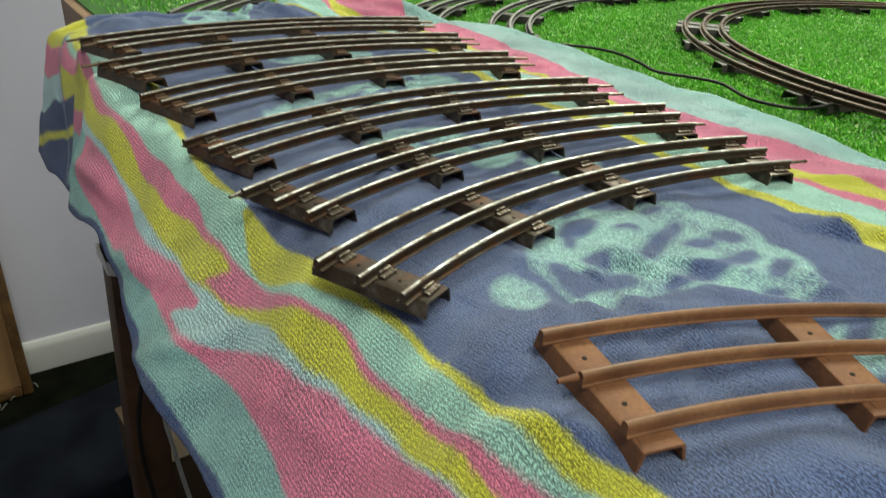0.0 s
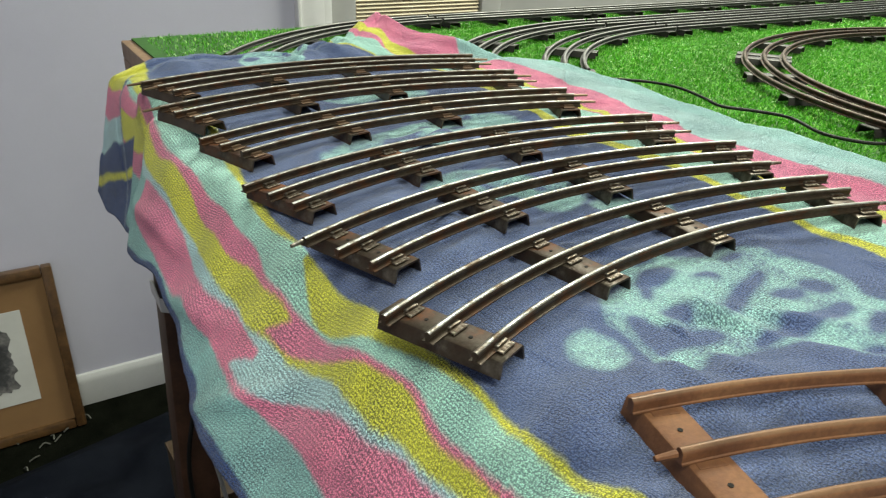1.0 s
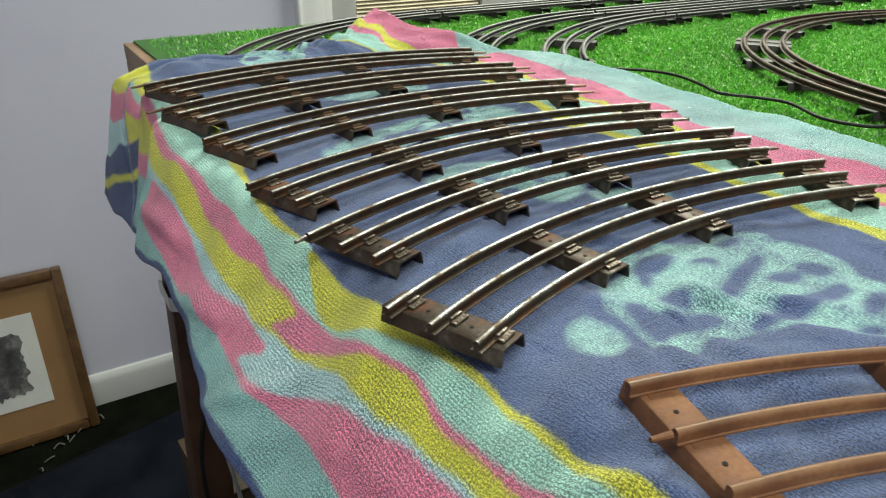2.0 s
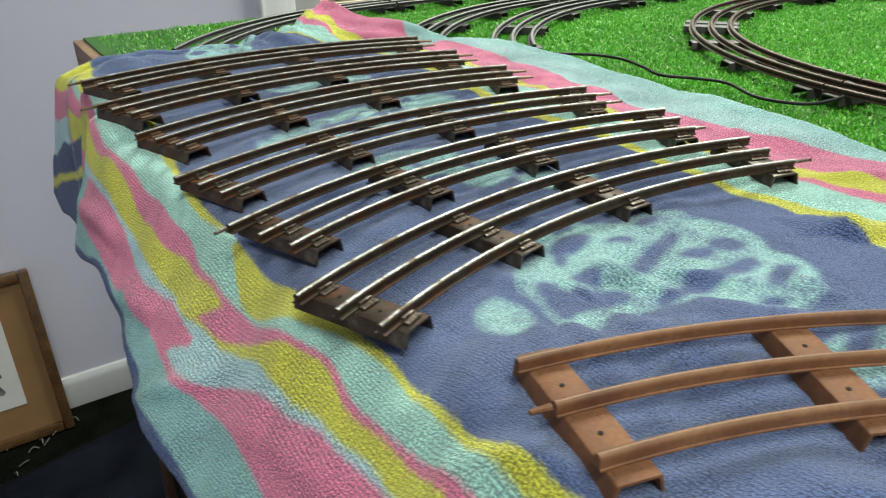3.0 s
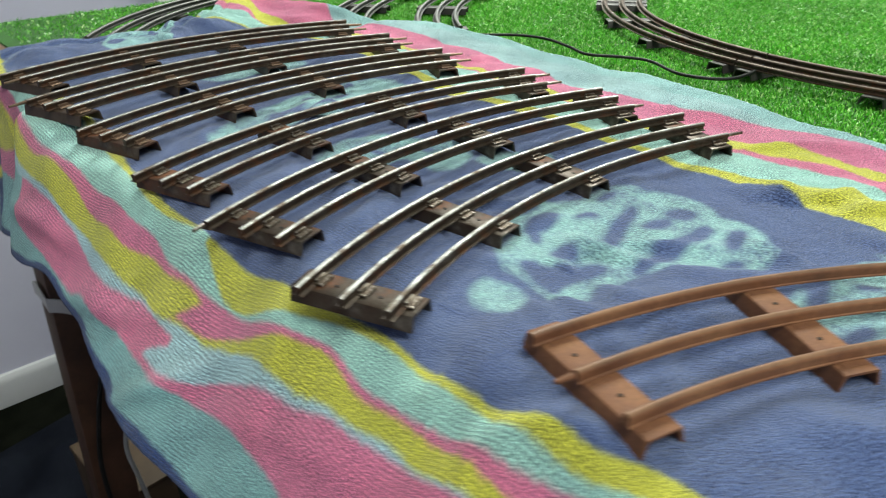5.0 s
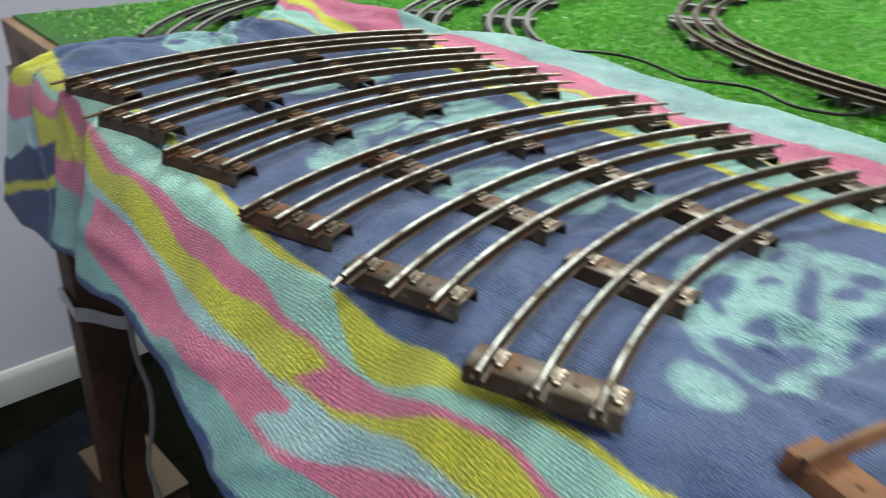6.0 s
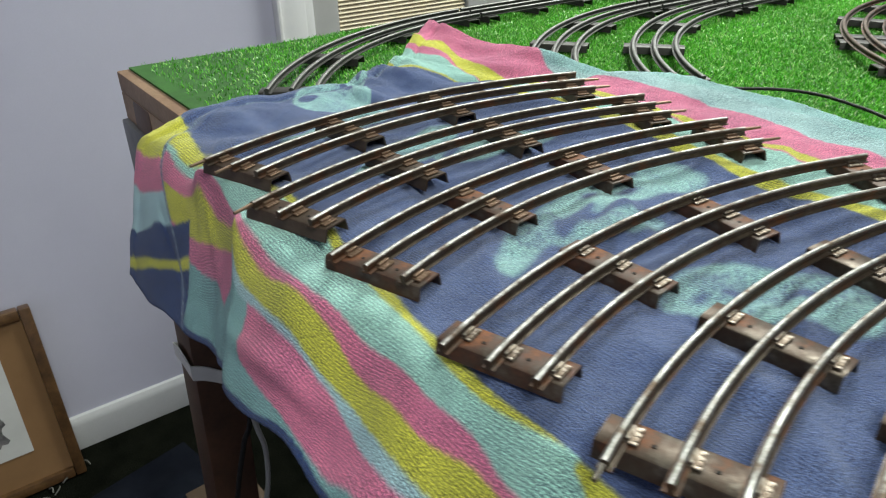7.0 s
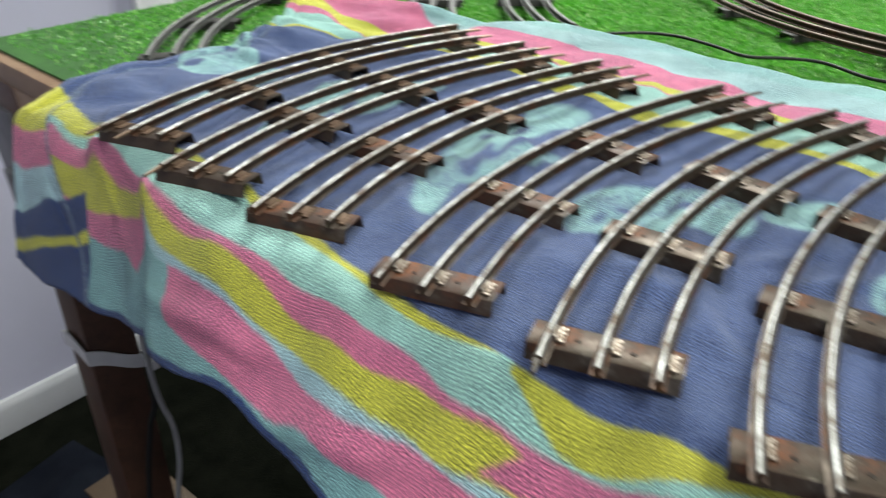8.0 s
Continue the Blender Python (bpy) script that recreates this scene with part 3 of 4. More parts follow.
def dye_at(ds, dy):
    """The printed colours over the cloth, sampled a little off each knot."""
    global col, ws, wy
    s1, y1 = S + ds, Y + dy
    col = np.empty(S.shape + (3,))
    col[:] = BLUE
    ws = s1 + 0.0016 * wob(s1, y1, 140, 21) + 0.0004 * wob(s1, y1, 1000, 23)
    wy = y1 + 0.0020 * wob(s1, y1, 140, 22) + 0.0004 * wob(s1, y1, 1000, 24)
    paint(shell(0, 0, 0, 1), MOTIF)
    paint(shell(0.15, 0.24, 180, 0.9) & (wy < 0.088) & (ws > 0.055) & (ws < 0.138), MOTIF)
    second = ellipse(0.085, 0.418, 0.05, 0.017, -5) | ellipse(0.012, 0.408, 0.03, 0.010, 30) | ellipse(0.05, 0.392, 0.03, 0.009, -20) | ellipse(0.115, 0.408, 0.022, 0.012, -30)
    second &= ~(ellipse(0.07, 0.423, 0.006, 0.005) | ellipse(0.09, 0.413, 0.008, 0.004) | ellipse(0.105, 0.426, 0.005, 0.004) | stroke(0.03, 0.402, 0.06, 0.412, 0.004))
    paint(second, MOTIF)
    third = ellipse(0.055, 0.318, 0.036, 0.020, -35) | ellipse(0.04, 0.335, 0.022, 0.010, 10) | ellipse(0.075, 0.292, 0.016, 0.022, -25) | ellipse(0.10, 0.26, 0.020, 0.012, -35)
    third &= ~(ellipse(0.052, 0.322, 0.008, 0.004, -30) | ellipse(0.07, 0.305, 0.009, 0.004, -40) | ellipse(0.036, 0.329, 0.006, 0.003))
    paint(third, MOTIF)
    fourth = ellipse(0.05, 0.665, 0.036, 0.026, 10) | ellipse(0.09, 0.69, 0.03, 0.016, 30) | ellipse(0.03, 0.53, 0.05, 0.014, 20) | ellipse(0.075, 0.505, 0.04, 0.014, -10) | ellipse(0.02, 0.595, 0.05, 0.009, 15)
    fourth &= ~(ellipse(0.028, 0.668, 0.008, 0.006) | ellipse(0.066, 0.677, 0.006, 0.008) | stroke(0.09, 0.684, 0.11, 0.7, 0.003) | ellipse(0.05, 0.515, 0.01, 0.004, 20))
    paint(fourth, MOTIF)

    # waving stripes of the hanging side, from the blue field outwards
    b0 = smooth_curve(wy, [-0.3, 0.05, 0.075, 0.1, 0.1306, 0.1626, 0.1796, 0.1971, 0.2145, 0.2302, 0.2589, 0.2787, 0.2999, 0.3285, 0.358, 0.3736, 0.3999, 0.4101, 0.5, 0.56, 0.615, 0.631, 0.657, 0.68], [-0.0263, -0.039, -0.0465, -0.0545, -0.0570, -0.0530, -0.0515, -0.0539, -0.0573, -0.0635, -0.0675, -0.0664, -0.066, -0.0648, -0.0649, -0.0635, -0.0621, -0.0581, -0.054, -0.06, -0.07, -0.066, -0.0625, -0.062])
    b1 = smooth_curve(wy, [-0.3, 0.0599, 0.0779, 0.0999, 0.1153, 0.1405, 0.1624, 0.1798, 0.1937, 0.2158, 0.228, 0.2432, 0.2653, 0.2756, 0.2851, 0.2943, 0.3031], [-0.0482, -0.0517, -0.0572, -0.0602, -0.0607, -0.0605, -0.0555, -0.0554, -0.0583, -0.0648, -0.0715, -0.0793, -0.0823, -0.0826, -0.0799, -0.0743, -0.0663])
    b1_far = smooth_curve(wy, [0.2997, 0.3126, 0.3279, 0.3449, 0.3606, 0.3763, 0.3944, 0.44, 0.5, 0.55, 0.6, 0.621, 0.645, 0.68], [-0.0648, -0.0658, -0.07, -0.0703, -0.0702, -0.0678, -0.0661, -0.0622, -0.059, -0.063, -0.073, -0.0766, -0.0787, -0.075])
    b1 = np.where(wy < 0.3019, b1, np.where(wy < 0.3079, b0 + 0.0005, b1_far))
    b2 = smooth_curve(wy, [-0.3, 0.0729, 0.0999, 0.1205, 0.1405, 0.1622, 0.1821, 0.198, 0.2147, 0.2317, 0.2549, 0.2722, 0.2982, 0.322, 0.3476, 0.3813, 0.4203, 0.4598, 0.5, 0.53, 0.55, 0.57, 0.594, 0.61, 0.65, 0.68], [-0.0562, -0.0602, -0.0652, -0.0677, -0.0705, -0.0729, -0.0732, -0.0729, -0.0742, -0.0835, -0.0823, -0.0836, -0.0875, -0.0873, -0.0837, -0.0848, -0.0828, -0.0875, -0.087, -0.09, -0.0945, -0.0935, -0.0865, -0.081, -0.083, -0.08])
    sy = wy + 0.003
    b3 = smooth_curve(sy, [-0.3, 0.1002, 0.1435, 0.1533, 0.1639, 0.1758, 0.1876, 0.1965, 0.206, 0.2135, 0.2205, 0.2253, 0.2384, 0.2518, 0.2634, 0.2751, 0.287, 0.2974], [-0.0696, -0.0711, -0.0728, -0.0736, -0.0746, -0.0767, -0.0769, -0.0766, -0.0758, -0.076, -0.0794, -0.0834, -0.0887, -0.0895, -0.0932, -0.0969, -0.0985, -0.1008])
    y3_out = smooth_curve(sy, [-0.3, 0.1207, 0.1617, 0.1704, 0.1821, 0.1942, 0.2087, 0.2189, 0.232, 0.2489, 0.2671, 0.28, 0.2944], [-0.0718, -0.0783, -0.0811, -0.0823, -0.0851, -0.0877, -0.0916, -0.0953, -0.097, -0.0943, -0.0982, -0.0995, -0.1035])
    y2_in = smooth_curve(sy, [0.2866, 0.2934, 0.3089, 0.3334, 0.3514, 0.3769, 0.4013, 0.4095, 0.4185, 0.4302, 0.4573, 0.481, 0.516, 0.53, 0.55, 0.57, 0.59, 0.606, 0.628, 0.65], [-0.0878, -0.0878, -0.0903, -0.0915, -0.0962, -0.1028, -0.0983, -0.0932, -0.0903, -0.0895, -0.0917, -0.0945, -0.0944, -0.099, -0.106, -0.1075, -0.1015, -0.097, -0.0975, -0.098])
    y2_out = smooth_curve(sy, [0.2741, 0.2858, 0.2998, 0.318, 0.3376, 0.3548, 0.375, 0.3977, 0.4096, 0.4207, 0.4351, 0.4577, 0.487, 0.509, 0.55, 0.581, 0.598, 0.613, 0.65], [-0.0973, -0.0999, -0.1026, -0.1052, -0.1075, -0.1101, -0.1151, -0.1118, -0.1079, -0.1065, -0.1071, -0.1077, -0.105, -0.1066, -0.12, -0.1273, -0.1215, -0.1194, -0.119])
    p3_in = smooth_curve(sy, [-0.3, 0.1409, 0.168, 0.1798, 0.1914, 0.2108, 0.2205, 0.2362, 0.2529, 0.2649, 0.2766, 0.2893, 0.3033, 0.3113], [-0.0775, -0.0805, -0.085, -0.0863, -0.0901, -0.0965, -0.0986, -0.1034, -0.1075, -0.1114, -0.1147, -0.1207, -0.1244, -0.1236])
    lobe_in = smooth_curve(sy, [0.2943, 0.2972, 0.3032, 0.3257, 0.3438, 0.3586, 0.3767, 0.3931, 0.4013, 0.4197, 0.4393, 0.4561, 0.478, 0.53, 0.575], [-0.1088, -0.1063, -0.1045, -0.1075, -0.1115, -0.117, -0.1262, -0.1229, -0.113, -0.1092, -0.111, -0.1115, -0.111, -0.116, -0.127])
    lobe_out = smooth_curve(sy, [0.2943, 0.2968, 0.3078, 0.3118, 0.3206], [-0.1088, -0.1113, -0.1197, -0.1236, -0.1436])
    p_out = smooth_curve(sy, [-0.3, 0.1519, 0.2032, 0.2291, 0.2556, 0.2675, 0.2791, 0.3015, 0.3219, 0.3361, 0.3497, 0.3717, 0.4067, 0.4264, 0.4499, 0.48, 0.53, 0.575], [-0.1223, -0.1223, -0.1221, -0.1205, -0.1207, -0.1195, -0.1191, -0.1271, -0.1291, -0.1291, -0.129, -0.1359, -0.1449, -0.1449, -0.1422, -0.137, -0.134, -0.13])
    paint(ws < b0, YEL)
    paint(ws < b1, MINT)
    paint(ws < b2, PINK)
    paint((ws < b3) & (sy < 0.3007), YEL)
    paint((ws < y3_out) & (sy < 0.2941), ICE)
    paint((ws < y2_in) & (sy > 0.2885 + 0.96 * np.maximum(-0.0881 - ws, 0)), YEL)
    paint((ws < y2_out) & (sy > 0.2762), ICE)
    paint((ws < y2_out - 0.006) & (sy > 0.40), AQUA)
    paint((ws < np.minimum(p3_in, y3_out)) & (sy < 0.3133), PINK)
    paint((sy > 0.2949) & (sy < 0.48 + 0.3 * (ws + 0.112)) & (ws < lobe_in) & (ws > np.where(sy < 0.3122, lobe_out, -1)), PINK)
    paint(ws < p_out, AQUA)
    paint((wy > 0.514 + 0.4 * np.maximum(-0.115 - ws, 0)) & (ws < y2_out) & (ws > -0.145 + 0.1 * (wy - 0.52)), PINK)
    # hanging corner at the far end, beyond the stitched seam
    seam = smooth_curve(s1, [-0.19, -0.15, -0.124, -0.105, -0.089, -0.072, -0.053, -0.02, 0.29], [0.600, 0.606, 0.620, 0.6345, 0.646, 0.664, 0.675, 0.6785, 0.6785])
    off = y1 - seam
    paint((off > 0) & (ws < -0.060), YEL)
    slant = ws - 0.3 * (0.660 - wy)
    paint((off > 0) & (slant < -0.090), PINK)
    paint((off > 0) & (slant < -0.1145), ICE)
    band, tilt = wy > 0.598, ws - 0.54 * (0.672 - wy)
    paint(band & (tilt < -0.150), NAVY)
    paint(band & (tilt < -0.174), YEL)
    paint(band & (tilt < -0.181), NAVY)
    paint((ws < hem + 0.0045), NAVY)
    stitch = np.sin(s1 * 1500 + 2 * np.sin(s1 * 130))
    paint((np.abs(off) < 0.0018) & (stitch > 0.0), (0.13, 0.17, 0.30))
    paint((np.abs(off) < 0.0018) & (stitch < -0.6), (0.30, 0.42, 0.50))
    # stripes along the free edge on the table, waving more at the far end
    tail = np.clip((wy - 0.575) / 0.05, 0, 1)
    ws = ws + 0.3 * tail * (0.008 * np.sin(wy * 95 + 40 * ws) + 0.004 * np.sin(wy * 210 - 60 * ws))
    r0 = smooth_curve(wy, [-0.3, 0.09, 0.12, 0.15, 0.18, 0.22, 0.3, 0.4, 0.44, 0.58, 0.612, 0.632, 0.653, 0.664, 0.69], [0.166, 0.1645, 0.163, 0.166, 0.1645, 0.161, 0.155, 0.15, 0.154, 0.168, 0.188, 0.193, 0.184, 0.158, 0.150])
    r1 = smooth_curve(wy, [-0.3, 0.09, 0.112, 0.136, 0.15, 0.164, 0.182, 0.21, 0.3, 0.39, 0.43, 0.58, 0.612, 0.632, 0.653, 0.664, 0.69], [0.203, 0.203, 0.201, 0.192, 0.185, 0.179, 0.17, 0.168, 0.166, 0.16, 0.168, 0.176, 0.190, 0.195, 0.188, 0.166, 0.160])
    r2 = smooth_curve(wy, [-0.3, 0.1, 0.12, 0.149, 0.163, 0.178, 0.2, 0.42, 0.6, 0.622, 0.642, 0.653, 0.663, 0.679, 0.69], [0.218, 0.218, 0.217, 0.2155, 0.211, 0.206, 0.204, 0.2, 0.198, 0.2005, 0.219, 0.230, 0.2233, 0.209, 0.204])
    r3 = smooth_curve(wy, [-0.3, 0.1, 0.127, 0.152, 0.167, 0.181, 0.192, 0.2, 0.42, 0.6, 0.622, 0.642, 0.653, 0.663, 0.679, 0.69], [0.238, 0.236, 0.23, 0.2225, 0.2175, 0.211, 0.206, 0.2045, 0.2025, 0.201, 0.2013, 0.2198, 0.244, 0.238, 0.221, 0.214])
    r4 = smooth_curve(wy, [-0.3, 0.11, 0.136, 0.16, 0.18, 0.205, 0.25, 0.42, 0.585, 0.61, 0.636, 0.648, 0.659, 0.6735, 0.69], [0.254, 0.252, 0.247, 0.236, 0.230, 0.225, 0.216, 0.211, 0.215, 0.2315, 0.234, 0.250, 0.262, 0.256, 0.236])
    r5 = smooth_curve(wy, [-0.3, 0.1, 0.15, 0.2, 0.23, 0.255, 0.41, 0.55, 0.5886, 0.605, 0.62, 0.76], [0.285, 0.283, 0.276, 0.264, 0.254, 0.248, 0.246, 0.249, 0.263, 0.283, 0.31, 0.33])
    paint(ws > r0, YEL)
    paint(ws > r1, MINT)
    paint(ws > r2, PINK)
    paint(ws > r3, YEL)
    paint(ws > r4, PINK)
    paint(ws > r5, (0.38, 0.66, 0.66))
    paint((ws > r5) & (ws < 0.272), (0.45, 0.68, 0.70))
    return col


HS, HY = (SB - SA) / NS, (YB - YA) / NY
dyes = sum(dye_at(a * HS, b * HY) for a in (-0.4, 0.0, 0.4) for b in (-0.4, 0.0, 0.4)) / 9
# uneven fading and wear of the dye
grain = np.random.RandomState(6).uniform(0, 1, S.shape)
print_zone = (dyes[..., 1] > 0.4) & (dyes[..., 0] < 0.5) & (S > -0.028) & (S < 0.15)
soft_print = dyes.copy()
for axis in (0, 1):
    soft_print = (np.roll(soft_print, 1, axis) + soft_print + np.roll(soft_print, -1, axis)) / 3
field = ((S > -0.03) & (S < 0.148) & (Y > -0.18) & (Y < 0.62))[..., None]
dyes = np.where(field, soft_print, dyes)
thin = np.clip(0.08 + 0.5 * wob(S, Y, 85, 51) + 0.3 * wob(S, Y, 230, 52), 0, 0.45)
share = (print_zone * np.clip(0.03 + 0.42 * grain ** 1.6 + 0.65 * thin * (0.5 + grain), 0, 0.85))[..., None]
dyes = dyes * (1 - share) + np.array(BLUE) * share
dyes *= (0.98 + 0.09 * wob(S, Y, 55, 31) + 0.07 * wob(S, Y, 260, 32))[..., None]

verts = np.stack([PX, PY, PZ], -1).reshape(-1, 3)
idx = np.arange(NS * NY).reshape(NS, NY)
quads = np.stack([idx[:-1, :-1], idx[1:, :-1], idx[1:, 1:], idx[:-1, 1:]], -1).reshape(-1, 4)
me = bpy.data.meshes.new("beach_towel")
me.from_pydata(verts.tolist(), [], quads.tolist())
ca = me.color_attributes.new("dye", "FLOAT_COLOR", "POINT")
ca.data.foreach_set("color", np.concatenate([dyes.reshape(-1, 3), np.ones((NS * NY, 1))], 1).ravel())
wa = me.attributes.new("weave", "FLOAT_VECTOR", "POINT")
wa.data.foreach_set("vector", np.stack([S, Y, np.zeros_like(S)], -1).astype(np.float32).ravel())
me.shade_smooth()

m, nt, b = material("terry_cotton")
at = nt.nodes.new("ShaderNodeAttribute")
at.attribute_name = "dye"
wv = nt.nodes.new("ShaderNodeAttribute")
wv.attribute_name = "weave"
mp = nt.nodes.new("ShaderNodeMapping")
mp.inputs["Rotation"].default_value = (0, 0, radians(-6))
mp.inputs["Scale"].default_value = (1.0, 0.62, 1.0)
link(nt, wv.outputs["Vector"], mp.inputs["Vector"])
n1 = tex(nt, "noise", 900, 4, 0.7, wv.outputs["Vector"])
# loops stand in rows along the cloth
v1 = tex(nt, "voronoi", 1750, vec=mp.outputs[0])
v1.voronoi_dimensions, v1.feature = "2D", "SMOOTH_F1"
v1.inputs["Smoothness"].default_value = 0.45
v1.inputs["Randomness"].default_value = 0.8
sx = nt.nodes.new("ShaderNodeSeparateXYZ")
link(nt, mp.outputs[0], sx.inputs[0])


def calc(op, a, b_, c=0.0):
    n = nt.nodes.new("ShaderNodeMath")
    n.operation = op
    for k, v in enumerate((a, b_, c)):
        if isinstance(v, (int, float)):
            n.inputs[k].default_value = v
        else:
            link(nt, v, n.inputs[k])
    return n.outputs[0]


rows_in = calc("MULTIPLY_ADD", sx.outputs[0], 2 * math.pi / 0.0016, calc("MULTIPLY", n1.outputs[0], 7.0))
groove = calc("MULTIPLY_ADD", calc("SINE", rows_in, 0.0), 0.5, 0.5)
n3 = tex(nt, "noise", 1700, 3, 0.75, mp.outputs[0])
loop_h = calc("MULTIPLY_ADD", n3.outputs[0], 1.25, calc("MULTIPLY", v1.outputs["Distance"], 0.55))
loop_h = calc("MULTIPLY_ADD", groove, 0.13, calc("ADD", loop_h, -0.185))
# shade between the loops is painted in: gaps darkened, loop tips lightened
gap_shade = ramp(nt, loop_h, [(0.46, (1.66, 1.66, 1.63)), (0.64, (1.10, 1.10, 1.10)), (0.80, (0.24, 0.26, 0.31))])
# in places the pile lies flat and the painted shade of its rows fades
n0 = tex(nt, "noise", 26, 4, 0.6)
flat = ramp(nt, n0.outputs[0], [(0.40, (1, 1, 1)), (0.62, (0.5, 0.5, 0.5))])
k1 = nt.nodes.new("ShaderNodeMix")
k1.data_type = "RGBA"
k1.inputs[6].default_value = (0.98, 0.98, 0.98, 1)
link(nt, flat.outputs[0], k1.inputs[0]), link(nt, gap_shade.outputs[0], k1.inputs[7])
n2 = tex(nt, "noise", 25, 3, 0.6)
k2 = ramp(nt, n2.outputs[0], [(0.3, (0.86, 0.87, 0.9)), (0.7, (1.06, 1.05, 1.02))])
mx = nt.nodes.new("ShaderNodeMix")
mx.data_type, mx.blend_type = "RGBA", "MULTIPLY"
mx.inputs[0].default_value = 1
mx2 = nt.nodes.new("ShaderNodeMix")
mx2.data_type, mx2.blend_type = "RGBA", "MULTIPLY"
mx2.inputs[0].default_value = 1
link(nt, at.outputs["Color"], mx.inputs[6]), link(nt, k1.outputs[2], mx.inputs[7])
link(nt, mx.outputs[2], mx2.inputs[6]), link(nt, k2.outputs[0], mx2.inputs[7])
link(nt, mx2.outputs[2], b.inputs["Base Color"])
b.inputs["Roughness"].default_value = 0.95
b.inputs["Specular IOR Level"].default_value = 0.1
b.inputs["Sheen Weight"].default_value = 0.25
b.inputs["Sheen Roughness"].default_value = 0.5
inv = nt.nodes.new("ShaderNodeMath")
inv.operation = "SUBTRACT"
inv.inputs[0].default_value = 1.0
link(nt, loop_h, inv.inputs[1])
bump(nt, b, inv.outputs[0], 0.9, 0.0008)
M_TOWEL = m
me.materials.append(M_TOWEL)
towel = new("beach_towel", me)
tagged(towel, "blue terry beach towel with pink, yellow and aqua waving stripes", "towel")
sol = towel.modifiers.new("thickness", "SOLIDIFY")
sol.thickness, sol.offset = 0.0035, -1

# ---- track sections ----
RAD, GAUGE = 0.363, 0.0190


def rail_profile(web, foot):
    """Half a rail from its foot to its rounded head, mirrored."""
    half = [(foot, 0), (foot, 0.0005), (web, 0.0008), (web, RAIL_H - 0.0024), (max(web, 0.0012), RAIL_H - 0.0020), (0.0014, RAIL_H - 0.0015), (0.00135, RAIL_H - 0.0010), (0.0011, RAIL_H - 0.0005), (0.0007, RAIL_H - 0.0002), (0.00025, RAIL_H)]
    return [(-foot, 0)] + half + [(-x, z) for x, z in half[:0:-1]]


RAIL = rail_profile(0.0009, 0.0024)


# swollen, rusted rail: the web is nearly as thick as the head
RUST_RAIL = rail_profile(0.0014, 0.0018)


def arc_frames(r, a0, a1, n, z):
    """Frames along an arc about the origin; the angle runs clockwise from +y."""
    out = []
    for i in range(n + 1):
        a = radians(a0 + (a1 - a0) * i / n)
        out.append((Vector((r * math.sin(a), r * math.cos(a), z)), Vector((math.sin(a), math.cos(a), 0)), Vector((0, 0, 1))))
    return out


def rail_with_web(bm, mats, parent):
    """The rail: a rounded bright head over a dull web and foot."""
    n = len(RAIL)
    for i, f in enumerate(bm.faces):
        f.material_index = 0 if 8 <= i % n <= 12 and i < len(bm.faces) - 2 else 1
    ob = part("rail", bm, mats[0], parent)
    ob.data.materials.append(mats[1])
    return ob


def tie_mesh(width, length):
    """A pressed steel channel across the rails, open below and at its ends."""
    bm = bmesh.new()
    w, t, h = width / 2, 0.0009, TIE_H
    prof = [(-w - 0.0012, 0), (-w - 0.0012 + t, 0), (-w + t, h - 0.0016), (-w + 0.0014, h - t), (w - 0.0014, h - t), (w - t, h - 0.0016), (w + 0.0012 - t, 0), (w + 0.0012, 0), (w, h - 0.0009), (w - 0.0003, h - 0.0003), (w - 0.0009, h), (-w + 0.0009, h), (-w + 0.0003, h - 0.0003), (-w, h - 0.0009)]
    L = length / 2
    frames = [(Vector((0, y, 0)), Vector((1, 0, 0)), Vector((0, 0, 1))) for y in (-L, -L * 0.5, 0, L * 0.5, L)]
    sweep(bm, frames, prof)
    return bm


def clip_mesh(ribs=True):
    """A bent tab that holds the rail's foot, with pressed ribs on the better ones."""
    bm = bmesh.new()
    box(bm, -0.0042, 0.0042, 0.0004, 0.0052 if ribs else 0.0042, 0, 0.0008 if ribs else 0.0004, bevel=0.0003 if ribs else 0.0001, seg=1)
    if ribs:
        box(bm, -0.0034, 0.0034, 0.0004, 0.0026, 0.0005, 0.0020, bevel=0.0006, seg=2)
    for x in (-0.0023, 0, 0.0023) if ribs else ():
        box(bm, x - 0.0006, x + 0.0006, 0.0032, 0.0048, 0.0004, 0.0010, bevel=0.0003, seg=1)
    return bm


# a dark disc on the tie stands in for the shade inside a hole
def hole_mesh():
    bm = bmesh.new()
    bmesh.ops.create_cone(bm, segments=10, radius1=0.0008, radius2=0.0008, depth=0.0003, cap_ends=True)
    return bm


def mesh_of(name, bm, mat, smooth=True):
    me = bpy.data.meshes.new(name)
    bm.to_mesh(me)
    bm.free()
    me.materials.append(mat)
    if smooth:
        me.shade_smooth()
        me.set_sharp_from_angle(angle=radians(35))
    return me


def pin_mesh(length):
    bm = bmesh.new()
    bmesh.ops.create_cone(bm, segments=8, radius1=0.00115, radius2=0.0008, depth=length, cap_ends=True, matrix=pose(0, 0, 0, 0, 90, 0))
    return bm


